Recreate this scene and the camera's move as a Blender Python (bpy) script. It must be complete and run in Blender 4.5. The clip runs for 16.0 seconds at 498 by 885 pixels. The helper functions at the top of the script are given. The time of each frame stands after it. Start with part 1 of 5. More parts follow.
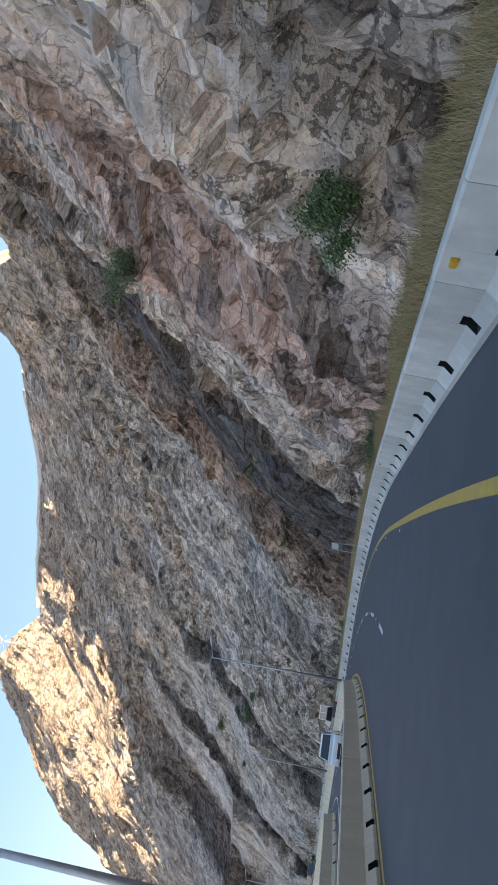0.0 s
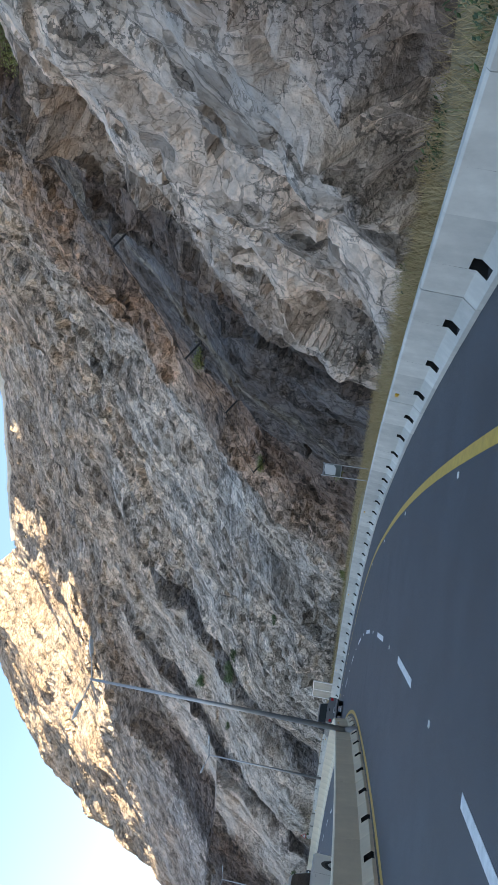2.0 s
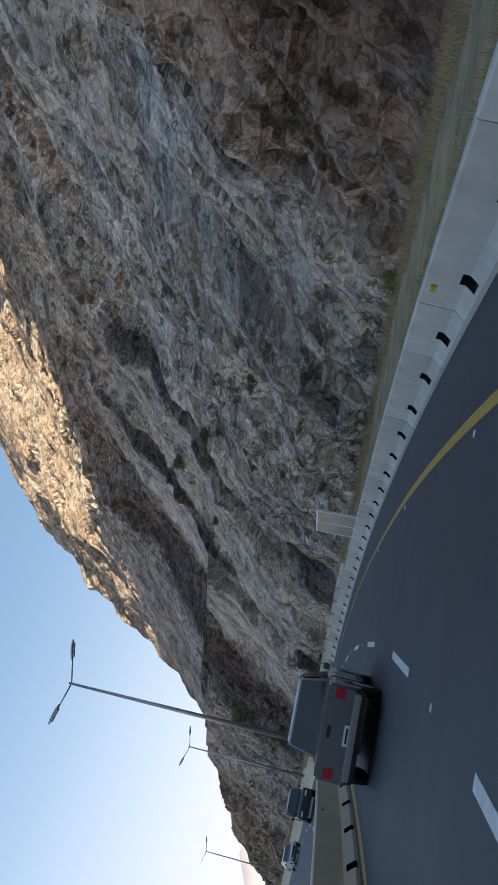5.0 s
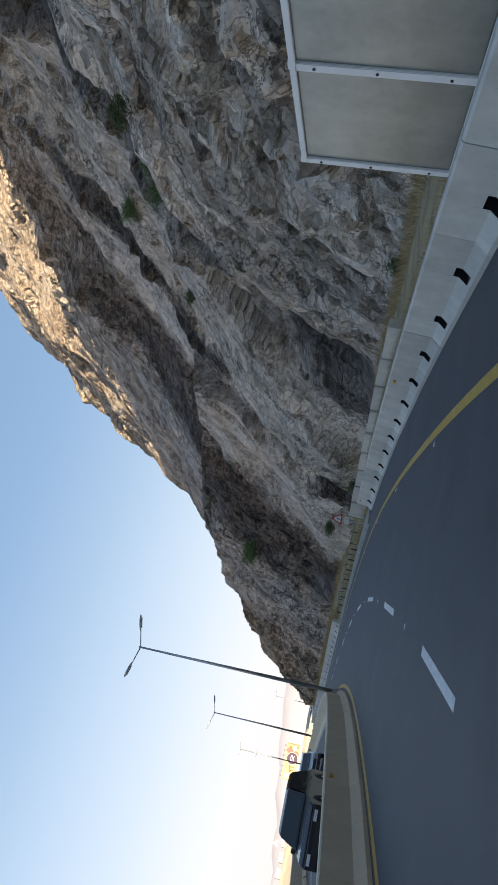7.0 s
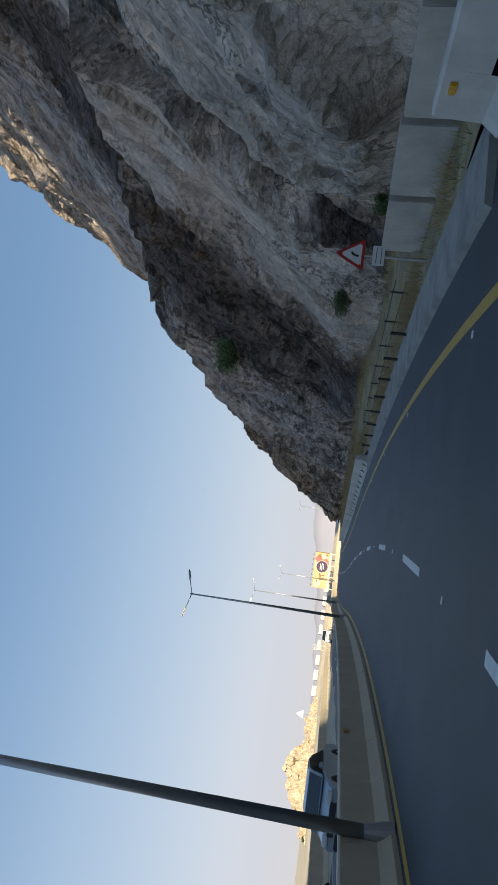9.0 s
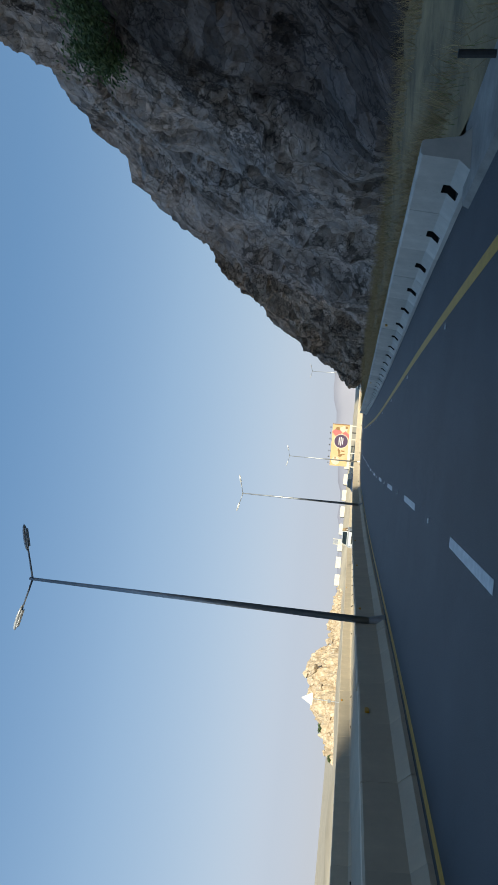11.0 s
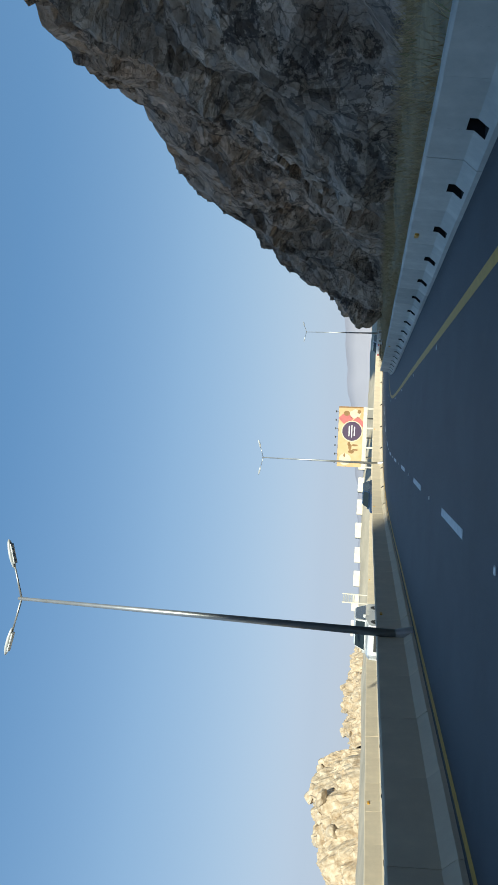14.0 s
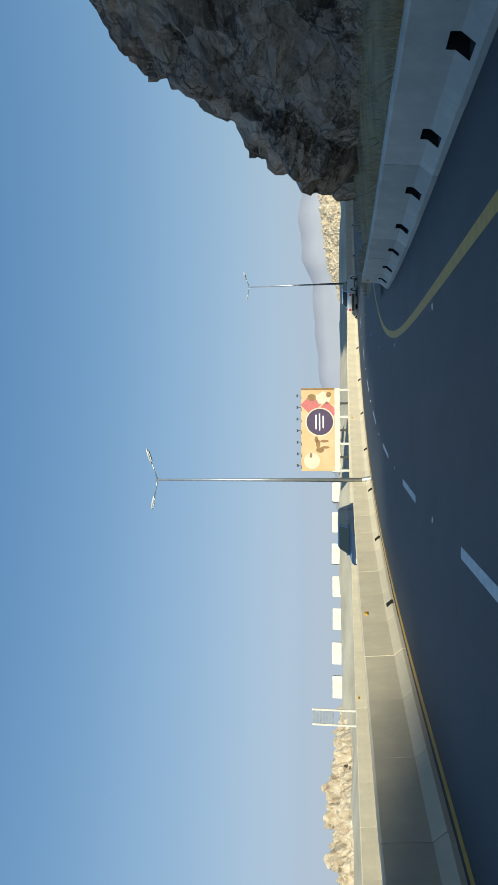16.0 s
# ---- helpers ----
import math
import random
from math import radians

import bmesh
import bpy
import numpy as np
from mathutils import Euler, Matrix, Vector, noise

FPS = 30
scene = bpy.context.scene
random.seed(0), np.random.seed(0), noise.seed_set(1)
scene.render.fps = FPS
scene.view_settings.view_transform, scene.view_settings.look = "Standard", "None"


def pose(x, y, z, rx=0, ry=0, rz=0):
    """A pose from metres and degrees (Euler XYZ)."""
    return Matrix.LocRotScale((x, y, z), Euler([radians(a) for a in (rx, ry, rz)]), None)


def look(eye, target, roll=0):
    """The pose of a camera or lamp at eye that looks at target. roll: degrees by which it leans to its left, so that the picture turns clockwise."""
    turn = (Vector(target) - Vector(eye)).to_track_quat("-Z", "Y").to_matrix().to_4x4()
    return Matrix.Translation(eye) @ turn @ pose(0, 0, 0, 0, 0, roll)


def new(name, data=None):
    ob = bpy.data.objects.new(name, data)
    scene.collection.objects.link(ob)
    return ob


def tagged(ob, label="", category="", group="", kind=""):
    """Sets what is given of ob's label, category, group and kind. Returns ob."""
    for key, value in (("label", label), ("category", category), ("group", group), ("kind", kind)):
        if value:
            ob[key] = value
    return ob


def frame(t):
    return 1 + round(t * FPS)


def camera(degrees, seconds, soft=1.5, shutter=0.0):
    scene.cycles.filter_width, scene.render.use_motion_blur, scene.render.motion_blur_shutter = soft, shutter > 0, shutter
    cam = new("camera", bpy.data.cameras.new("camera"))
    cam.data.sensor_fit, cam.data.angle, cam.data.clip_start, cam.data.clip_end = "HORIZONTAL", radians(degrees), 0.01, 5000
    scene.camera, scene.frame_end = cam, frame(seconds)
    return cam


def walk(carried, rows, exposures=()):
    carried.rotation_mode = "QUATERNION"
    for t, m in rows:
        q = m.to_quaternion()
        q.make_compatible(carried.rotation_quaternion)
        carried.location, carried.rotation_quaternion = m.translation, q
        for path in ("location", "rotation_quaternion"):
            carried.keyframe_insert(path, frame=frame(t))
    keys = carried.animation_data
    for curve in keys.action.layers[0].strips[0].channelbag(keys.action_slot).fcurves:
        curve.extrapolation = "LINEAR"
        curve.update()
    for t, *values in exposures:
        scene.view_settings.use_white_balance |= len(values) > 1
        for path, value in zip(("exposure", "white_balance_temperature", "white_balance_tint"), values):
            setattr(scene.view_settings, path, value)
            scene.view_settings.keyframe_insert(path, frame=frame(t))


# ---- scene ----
cam = camera(40.63, 16.0, 1.2)
PATH = [
    (0, (0.01, 0.01, 1.43), (-1.320, 19.684, 4.758), -82.90),
    (0.5, (-1.17, 6.91, 1.43), (-2.467, 26.473, 5.396), -83.31),
    (1, (-2.48, 13.78, 1.43), (-4.333, 33.224, 5.738), -82.61),
    (1.5, (-4.03, 20.64, 1.43), (-6.587, 40.044, 5.526), -81.01),
    (2, (-5.69, 27.53, 1.43), (-9.178, 46.964, 4.646), -82.33),
    (2.5, (-7.65, 34.44, 1.43), (-12.243, 53.599, 4.858), -80.35),
    (3, (-9.96, 41.22, 1.43), (-15.947, 59.964, 4.993), -78.38),
    (3.5, (-12.65, 47.86, 1.43), (-19.496, 66.245, 5.300), -77.03),
    (4, (-15.51, 54.37, 1.43), (-23.342, 72.525, 4.423), -79.47),
    (4.2, (-16.72, 56.92, 1.43), (-25.111, 74.787, 4.676), -78.95),
    (4.7, (-20.09, 63.12, 1.43), (-29.633, 80.399, 4.644), -79.25),
    (5.25, (-24.36, 69.60, 1.43), (-35.163, 86.139, 4.585), -79.98),
    (5.8, (-29.20, 75.76, 1.43), (-41.231, 91.432, 4.530), -80.71),
    (6.3, (-34.06, 81.09, 1.43), (-47.177, 95.865, 4.509), -81.03),
    (6.5, (-36.13, 83.14, 1.43), (-49.598, 97.608, 4.480), -80.88),
    (7, (-41.54, 88.07, 1.43), (-56.197, 101.308, 4.558), -80.06),
    (7.5, (-47.09, 92.66, 1.43), (-62.657, 104.911, 4.203), -80.83),
    (8, (-52.86, 96.91, 1.43), (-69.196, 108.077, 4.335), -79.93),
    (8.5, (-58.95, 100.83, 1.43), (-76.148, 110.408, 4.956), -80.01),
    (9, (-65.34, 104.35, 1.43), (-83.285, 112.718, 4.292), -83.19),
    (9.5, (-72.10, 107.35, 1.43), (-90.585, 114.381, 4.393), -83.15),
    (10, (-79.03, 109.98, 1.43), (-97.786, 116.366, 4.157), -85.53),
    (10.2, (-81.84, 110.96, 1.43), (-100.630, 117.044, 4.595), -84.40),
    (10.7, (-88.92, 113.24, 1.43), (-107.986, 118.433, 4.543), -84.65),
    (11.25, (-96.79, 115.51, 1.43), (-116.110, 119.739, 4.422), -85.04),
    (11.8, (-104.74, 117.62, 1.43), (-124.236, 121.050, 4.302), -85.42),
    (12.3, (-112.04, 119.46, 1.43), (-131.613, 122.455, 4.255), -85.64),
    (12.5, (-114.98, 120.18, 1.43), (-134.454, 123.550, 4.494), -84.59),
    (13, (-122.36, 121.89, 1.43), (-141.903, 125.710, 3.340), -89.12),
    (13.5, (-129.71, 123.60, 1.43), (-149.277, 127.369, 3.097), -89.72),
    (14, (-136.96, 125.35, 1.43), (-156.117, 129.903, 4.920), -87.31),
    (14.5, (-144.11, 127.18, 1.43), (-163.316, 131.543, 4.879), -87.68),
    (15, (-151.21, 129.15, 1.43), (-170.339, 133.851, 4.878), -87.33),
    (15.5, (-158.20, 131.12, 1.43), (-177.542, 135.523, 4.017), -89.95),
    (16, (-165.10, 132.99, 1.43), (-184.411, 137.392, 4.201), -90.35),
]
walk(cam, [(t, look(eye, target, roll)) for t, eye, target, roll in PATH],
     [(0.0, 2.33, 8350, 10), (0.5, 2.28, 8450, 10), (1.0, 2.28, 8450, 9), (1.5, 2.18, 8350, 8), (2.0, 2.48, 8150, 6), (2.5, 2.73, 8050, 4), (3.0, 2.33, 8000, 4), (3.5, 1.80, 7900, 6), (4.0, 1.55, 7900, 7),
      (6.5, 1.54, 8300, 7), (7.0, 1.54, 8300, 7), (7.5, 1.28, 8050, 7), (8.0, 1.38, 7900, 6), (8.5, 1.13, 7600, 4), (9.0, 0.99, 7450, 4), (9.5, 0.98, 7150, 2), (10.0, 0.87, 7000, 1),
      (12.5, 0.78, 6220, -4), (14.0, 0.77, 6150, -5), (15.0, 0.68, 6090, -7), (16.0, 0.62, 6090, -7)])

# ---------------------------------------------------------------- light
SUN_AZ, SUN_EL = 5.5, 25.2   # degrees: azimuth from +x towards +y, and height
world = bpy.data.worlds.new("world")
scene.world = world
world.use_nodes = True
_n = world.node_tree.nodes
_sky = _n.new("ShaderNodeTexSky")
_sky.sky_type, _sky.sun_disc = "NISHITA", False
_sky.sun_elevation, _sky.sun_rotation = radians(SUN_EL), radians(90 - SUN_AZ)
_sky.air_density, _sky.dust_density, _sky.ozone_density = 0.8, 0.2, 1.0
_hs, _gm = _n.new("ShaderNodeHueSaturation"), _n.new("ShaderNodeGamma")
_hs.inputs["Saturation"].default_value, _gm.inputs["Gamma"].default_value = 1.4, 0.45
world.node_tree.links.new(_sky.outputs[0], _gm.inputs[0])
world.node_tree.links.new(_gm.outputs[0], _hs.inputs["Color"])
_bw, _mr = _n.new("ShaderNodeRGBToBW"), _n.new("ShaderNodeMapRange")      # the bright haze low in the sky is paler
_mr.inputs["From Min"].default_value, _mr.inputs["From Max"].default_value = 1.27, 2.6
_mr.inputs["To Min"].default_value, _mr.inputs["To Max"].default_value = 1.7, 0.5
world.node_tree.links.new(_gm.outputs[0], _bw.inputs[0])
world.node_tree.links.new(_bw.outputs[0], _mr.inputs["Value"])
world.node_tree.links.new(_mr.outputs[0], _hs.inputs["Saturation"])
_tint = _n.new("ShaderNodeMix")
_tint.data_type, _tint.blend_type = "RGBA", "MULTIPLY"
_tint.inputs[0].default_value, _tint.inputs[7].default_value = 1.0, (0.93, 0.97, 1.13, 1)
world.node_tree.links.new(_hs.outputs[0], _tint.inputs[6])
_hz, _hc = _n.new("ShaderNodeMapRange"), _n.new("ShaderNodeMix")      # the thickest haze is dimmer and faintly violet
_hz.inputs["From Min"].default_value, _hz.inputs["From Max"].default_value = 1.7, 3.2
_hc.data_type, _hc.blend_type = "RGBA", "MULTIPLY"
_hc.inputs[7].default_value = (0.66, 0.64, 0.74, 1)
world.node_tree.links.new(_bw.outputs[0], _hz.inputs["Value"])
world.node_tree.links.new(_hz.outputs[0], _hc.inputs[0])
world.node_tree.links.new(_tint.outputs[2], _hc.inputs[6])
world.node_tree.links.new(_hc.outputs[2], _n["Background"].inputs[0])
_n["Background"].inputs[1].default_value = 0.168
sun = new("sun", bpy.data.lights.new("sun", "SUN"))
sun.data.energy, sun.data.angle, sun.data.color = 4.2, radians(0.53), (1.0, 0.905, 0.77)
_a, _e = radians(SUN_AZ), radians(SUN_EL)
SUN_DIR = Vector((math.cos(_a) * math.cos(_e), math.sin(_a) * math.cos(_e), math.sin(_e)))
sun.matrix_world = look(SUN_DIR * 300, (0, 0, 0))

# ---------------------------------------------------------------- materials
def material(name, base=(0.5, 0.5, 0.5), rough=0.8, metal=0.0, spots=0.0, scale=4.0, dark=None, bump=0.0, bump_scale=30.0):
    """A plain surface with blotches of a second colour and fine relief."""
    m = bpy.data.materials.new(name)
    m.use_nodes = True
    nt = m.node_tree
    b = nt.nodes["Principled BSDF"]
    b.inputs["Base Color"].default_value = (*base, 1)
    b.inputs["Roughness"].default_value, b.inputs["Metallic"].default_value = rough, metal
    tc = nt.nodes.new("ShaderNodeTexCoord")
    if spots > 0:
        nz = nt.nodes.new("ShaderNodeTexNoise")
        nz.inputs["Scale"].default_value, nz.inputs["Detail"].default_value, nz.inputs["Roughness"].default_value = scale, 8, 0.65
        nt.links.new(tc.outputs["Object"], nz.inputs["Vector"])
        ramp = nt.nodes.new("ShaderNodeValToRGB")
        ramp.color_ramp.elements[0].position, ramp.color_ramp.elements[1].position = 0.35, 0.68
        d = dark or tuple(c * (1 - spots) for c in base)
        ramp.color_ramp.elements[0].color, ramp.color_ramp.elements[1].color = (*d, 1), (*base, 1)
        nt.links.new(nz.outputs["Fac"], ramp.inputs[0])
        nt.links.new(ramp.outputs[0], b.inputs["Base Color"])
    if bump > 0:
        nb = nt.nodes.new("ShaderNodeTexNoise")
        nb.inputs["Scale"].default_value, nb.inputs["Detail"].default_value = bump_scale, 6
        nt.links.new(tc.outputs["Object"], nb.inputs["Vector"])
        bp = nt.nodes.new("ShaderNodeBump")
        bp.inputs["Strength"].default_value, bp.inputs["Distance"].default_value = bump, 0.02
        nt.links.new(nb.outputs["Fac"], bp.inputs["Height"])
        nt.links.new(bp.outputs[0], b.inputs["Normal"])
    return m


M_ASPHALT = material("asphalt", (0.045, 0.050, 0.060), 0.62, spots=0.4, scale=0.6, bump=0.4, bump_scale=60)
M_YELLOW = material("yellow_paint", (0.55, 0.33, 0.05), 0.6, spots=0.25, scale=6)
M_WHITE = material("white_paint", (0.72, 0.72, 0.7), 0.6, spots=0.3, scale=6)
M_CONCRETE = material("concrete", (0.5, 0.5, 0.48), 0.85, spots=0.25, scale=0.9, bump=0.25, bump_scale=25)
M_GROUND = material("sand", (0.56, 0.48, 0.36), 0.95, spots=0.35, scale=0.15, bump=0.5, bump_scale=5)
M_STEEL = material("galvanised", (0.45, 0.46, 0.47), 0.45, 0.7, spots=0.2, scale=3)
def rock_material(name, stops, fine=1.0):
    """Bedded limestone. The colour of the beds runs along U (station / 400), broken up by blotches, streaks down the slope and cracks."""
    m = bpy.data.materials.new(name)
    m.use_nodes = True
    nt = m.node_tree
    L, N = nt.links.new, nt.nodes.new
    b = nt.nodes["Principled BSDF"]
    b.inputs["Roughness"].default_value = 0.92
    b.inputs["Specular IOR Level"].default_value = 0.25
    tc, uv = N("ShaderNodeTexCoord"), N("ShaderNodeUVMap")
    sep = N("ShaderNodeSeparateXYZ")
    L(uv.outputs[0], sep.inputs[0])

    def tex(scale, detail=6, rough=0.6, vec=None, dist=0.0):
        n = N("ShaderNodeTexNoise")
        n.inputs["Scale"].default_value, n.inputs["Detail"].default_value = scale, detail
        n.inputs["Roughness"].default_value, n.inputs["Distortion"].default_value = rough, dist
        L(vec or tc.outputs["Object"], n.inputs["Vector"])
        return n

    def calc(op, a, c, clamp=False):
        n = N("ShaderNodeMath")
        n.operation, n.use_clamp = op, clamp
        for k, v in enumerate((a, c)):
            if isinstance(v, (int, float)):
                n.inputs[k].default_value = v
            else:
                L(v, n.inputs[k])
        return n.outputs[0]

    def ramp(fac, pairs):
        r = N("ShaderNodeValToRGB")
        e = r.color_ramp.elements
        e[0].position, e[0].color = pairs[0][0], (*pairs[0][1], 1)
        e[1].position, e[1].color = pairs[-1][0], (*pairs[-1][1], 1)
        for p, c in pairs[1:-1]:
            k = e.new(p)
            k.color = (*c, 1)
        L(fac, r.inputs[0])
        return r.outputs[0]

    def mix(fac, a, c, kind="MIX"):
        n = N("ShaderNodeMix")
        n.data_type, n.blend_type = "RGBA", kind
        if isinstance(fac, (int, float)):
            n.inputs[0].default_value = fac
        else:
            L(fac, n.inputs[0])
        for k, v in ((6, a), (7, c)):
            if isinstance(v, tuple):
                n.inputs[k].default_value = (*v, 1)
            else:
                L(v, n.inputs[k])
        return n.outputs[2]

    warp = tex(0.16, 5, 0.62)
    u = calc("ADD", sep.outputs[0], calc("MULTIPLY", calc("SUBTRACT", warp.outputs["Fac"], 0.5), 0.018))
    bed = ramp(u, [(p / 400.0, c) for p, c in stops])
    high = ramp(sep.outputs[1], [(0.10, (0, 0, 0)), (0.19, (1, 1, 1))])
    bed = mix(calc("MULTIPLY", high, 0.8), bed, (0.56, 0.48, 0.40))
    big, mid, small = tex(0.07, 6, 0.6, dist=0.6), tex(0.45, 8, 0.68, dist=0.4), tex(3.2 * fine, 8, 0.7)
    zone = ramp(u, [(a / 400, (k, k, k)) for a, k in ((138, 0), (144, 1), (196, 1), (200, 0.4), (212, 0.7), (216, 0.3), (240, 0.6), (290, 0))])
    warm = calc("SUBTRACT", 1.0, calc("MULTIPLY", calc("MULTIPLY", zone, calc("SUBTRACT", 1.0, high)), 0.35))
    tan = ramp(big.outputs["Fac"], [(0.40, (0, 0, 0)), (0.60, (1, 1, 1))])
    col = mix(calc("MULTIPLY", tan, calc("MULTIPLY", warm, 0.6)), bed, mix(1.0, bed, (1.08, 0.91, 0.78), "MULTIPLY"))
    cool = ramp(tex(0.2, 6, 0.65, dist=0.8).outputs["Fac"], [(0.55, (0, 0, 0)), (0.63, (1, 1, 1))])
    col = mix(calc("MULTIPLY", cool, 0.5), col, mix(1.0, col, (0.72, 0.80, 0.86), "MULTIPLY"))
    brown = ramp(tex(0.33, 7, 0.7, dist=0.5).outputs["Fac"], [(0.57, (0, 0, 0)), (0.66, (1, 1, 1))])
    col = mix(calc("MULTIPLY", brown, calc("MULTIPLY", warm, 0.45)), col, mix(1.0, col, (0.64, 0.53, 0.46), "MULTIPLY"))
    # streaks down the slope, along the beds
    mp = N("ShaderNodeMapping")
    mp.inputs["Scale"].default_value = (120.0, 20.0, 1.0)
    L(uv.outputs[0], mp.inputs["Vector"])
    streak = tex(1.0, 7, 0.7, mp.outputs[0], 0.5)
    dark = ramp(streak.outputs["Fac"], [(0.34, (1, 1, 1)), (0.52, (0, 0, 0))])
    col = mix(calc("MULTIPLY", dark, 0.5), col, mix(0.6, col, (0.05, 0.042, 0.036)))
    pale = ramp(mid.outputs["Fac"], [(0.52, (0, 0, 0)), (0.68, (1, 1, 1))])
    col = mix(calc("MULTIPLY", pale, 0.6), col, mix(1.0, col, (1.4, 1.36, 1.3), "MULTIPLY"))
    rust = ramp(tex(0.9, 6, 0.7).outputs["Fac"], [(0.60, (0, 0, 0)), (0.72, (1, 1, 1))])
    col = mix(calc("MULTIPLY", rust, calc("MULTIPLY", warm, 0.25)), col, mix(1.0, col, (1.03, 0.80, 0.62), "MULTIPLY"))
    col = mix(1.0, col, ramp(small.outputs["Fac"], [(0.25, (0.62, 0.62, 0.62)), (0.7, (1.12, 1.12, 1.12))]), "MULTIPLY")
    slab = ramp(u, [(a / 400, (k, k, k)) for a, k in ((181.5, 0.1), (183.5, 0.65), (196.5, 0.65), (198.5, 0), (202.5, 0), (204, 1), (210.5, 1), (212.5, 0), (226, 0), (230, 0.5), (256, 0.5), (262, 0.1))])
    rough = calc("SUBTRACT", 1.0, calc("MULTIPLY", calc("MULTIPLY", slab, calc("SUBTRACT", 1.0, high)), 0.72))
    # fine bedding: thin dark partings that run down the slope
    mq = N("ShaderNodeMapping")
    mq.inputs["Scale"].default_value = (640.0, 60.0, 1.0)
    mq.inputs["Rotation"].default_value = (0, 0, 0.05)
    L(uv.outputs[0], mq.inputs["Vector"])
    fine_bed = tex(1.0, 5, 0.6, mq.outputs[0], 0.9)
    parting = ramp(fine_bed.outputs["Fac"], [(0.30, (1, 1, 1)), (0.43, (0, 0, 0))])
    col = mix(calc("MULTIPLY", parting, calc("MULTIPLY", rough, 0.32)), col, mix(0.7, col, (0.04, 0.034, 0.03)))
    def cracks(scale, width, seed):
        q = N("ShaderNodeMapping")
        q.inputs["Location"].default_value = (seed * 3.1, seed * 5.7, 0)
        q.inputs["Rotation"].default_value = (0, 0, 0.25 * seed)
        q.inputs["Scale"].default_value = (scale, scale * 0.55, 1)
        L(uv.outputs[0], q.inputs["Vector"])
        w = N("ShaderNodeVectorMath")
        w.operation = "MULTIPLY_ADD"
        L(tex(0.9, 5, 0.65).outputs["Color"], w.inputs[0])
        w.inputs[1].default_value = (0.9, 0.9, 0)
        L(q.outputs[0], w.inputs[2])
        e = N("ShaderNodeTexVoronoi")
        e.feature = "DISTANCE_TO_EDGE"
        e.inputs["Scale"].default_value = 1.0
        L(w.outputs[0], e.inputs["Vector"])
        patch = ramp(tex(0.35, 4, 0.6).outputs["Fac"], [(0.38, (0, 0, 0)), (0.62, (1, 1, 1))])
        return calc("LESS_THAN", e.outputs["Distance"], calc("MULTIPLY", patch, width))
    crack0, crack1, crack2 = cracks(52.0, 0.022, 0.6), cracks(110.0, 0.030, 1.0), cracks(330.0, 0.028, 2.0)
    # broken faces: every cell is a plane of its own tilt and shade
    def broken(size, seed, long=1.6):
        q = N("ShaderNodeMapping")
        q.inputs["Rotation"].default_value = (0, 0, -0.12 + 0.2 * seed)
        q.inputs["Location"].default_value = (seed * 7.0, seed * 3.0, 0)
        q.inputs["Scale"].default_value = (400 / size, 400 / (size * long), 1)
        L(uv.outputs[0], q.inputs["Vector"])
        wob = N("ShaderNodeVectorMath")
        wob.operation = "MULTIPLY_ADD"
        L(tex(0.55 / size, 3, 0.6).outputs["Color"], wob.inputs[0])
        wob.inputs[1].default_value = (0.6, 0.6, 0)
        L(q.outputs[0], wob.inputs[2])
        v = N("ShaderNodeTexVoronoi")
        v.inputs["Scale"].default_value = 1.0
        L(wob.outputs[0], v.inputs["Vector"])
        d, g, dot = N("ShaderNodeVectorMath"), N("ShaderNodeVectorMath"), N("ShaderNodeVectorMath")
        d.operation, g.operation, dot.operation = "SUBTRACT", "SUBTRACT", "DOT_PRODUCT"
        L(wob.outputs[0], d.inputs[0])
        L(v.outputs["Position"], d.inputs[1])
        L(v.outputs["Color"], g.inputs[0])
        g.inputs[1].default_value = (0.5, 0.5, 0.5)
        L(d.outputs[0], dot.inputs[0])
        L(g.outputs[0], dot.inputs[1])
        one = N("ShaderNodeSeparateColor")
        L(v.outputs["Color"], one.inputs[0])
        high = calc("ADD", calc("MULTIPLY", dot.outputs["Value"], 1.7), calc("MULTIPLY", one.outputs[1], 0.35))
        e = N("ShaderNodeTexVoronoi")
        e.feature = "DISTANCE_TO_EDGE"
        e.inputs["Scale"].default_value = 1.0
        L(wob.outputs[0], e.inputs["Vector"])
        # open joints: wide in places, closed in others
        gap = calc("MULTIPLY", ramp(tex(0.8 / size, 4, 0.65).outputs["Fac"], [(0.50, (0, 0, 0)), (0.72, (1, 1, 1))]), 0.06)
        joint = calc("LESS_THAN", e.outputs["Distance"], gap)
        return calc("MULTIPLY", calc("SUBTRACT", high, calc("MULTIPLY", joint, 0.12)), size), one.outputs[0], one.outputs[2], joint

    h0, tone0, odd0, joint0 = broken(3.6 / fine, 3.0, 2.4)
    h1, tone1, odd1, joint1 = broken(1.3 / fine, 0.0)
    h2, tone2, odd2, joint2 = broken(0.5 / fine, 1.0, 1.5)
    h3, tone3, odd3, joint3 = broken(0.19 / fine, 2.0, 1.4)
    for tone, lo, hi in ((tone0, 0.78, 1.24), (tone1, 0.82, 1.2), (tone2, 0.84, 1.18), (tone3, 0.9, 1.12)):
        col = mix(rough, col, ramp(tone, [(0.0, (lo, lo, lo)), (1.0, (hi, hi, hi))]), "MULTIPLY")
    # a few cells painted dark to stand for shaded faces and hollows
    for odd, edge in ((odd1, 0.93), (odd2, 0.88)):
        shade_cell = ramp(odd, [(edge, (0, 0, 0)), (edge + 0.03, (1, 1, 1))])
        col = mix(calc("MULTIPLY", shade_cell, calc("MULTIPLY", rough, 0.7)), col, mix(0.7, col, (0.045, 0.036, 0.03)))
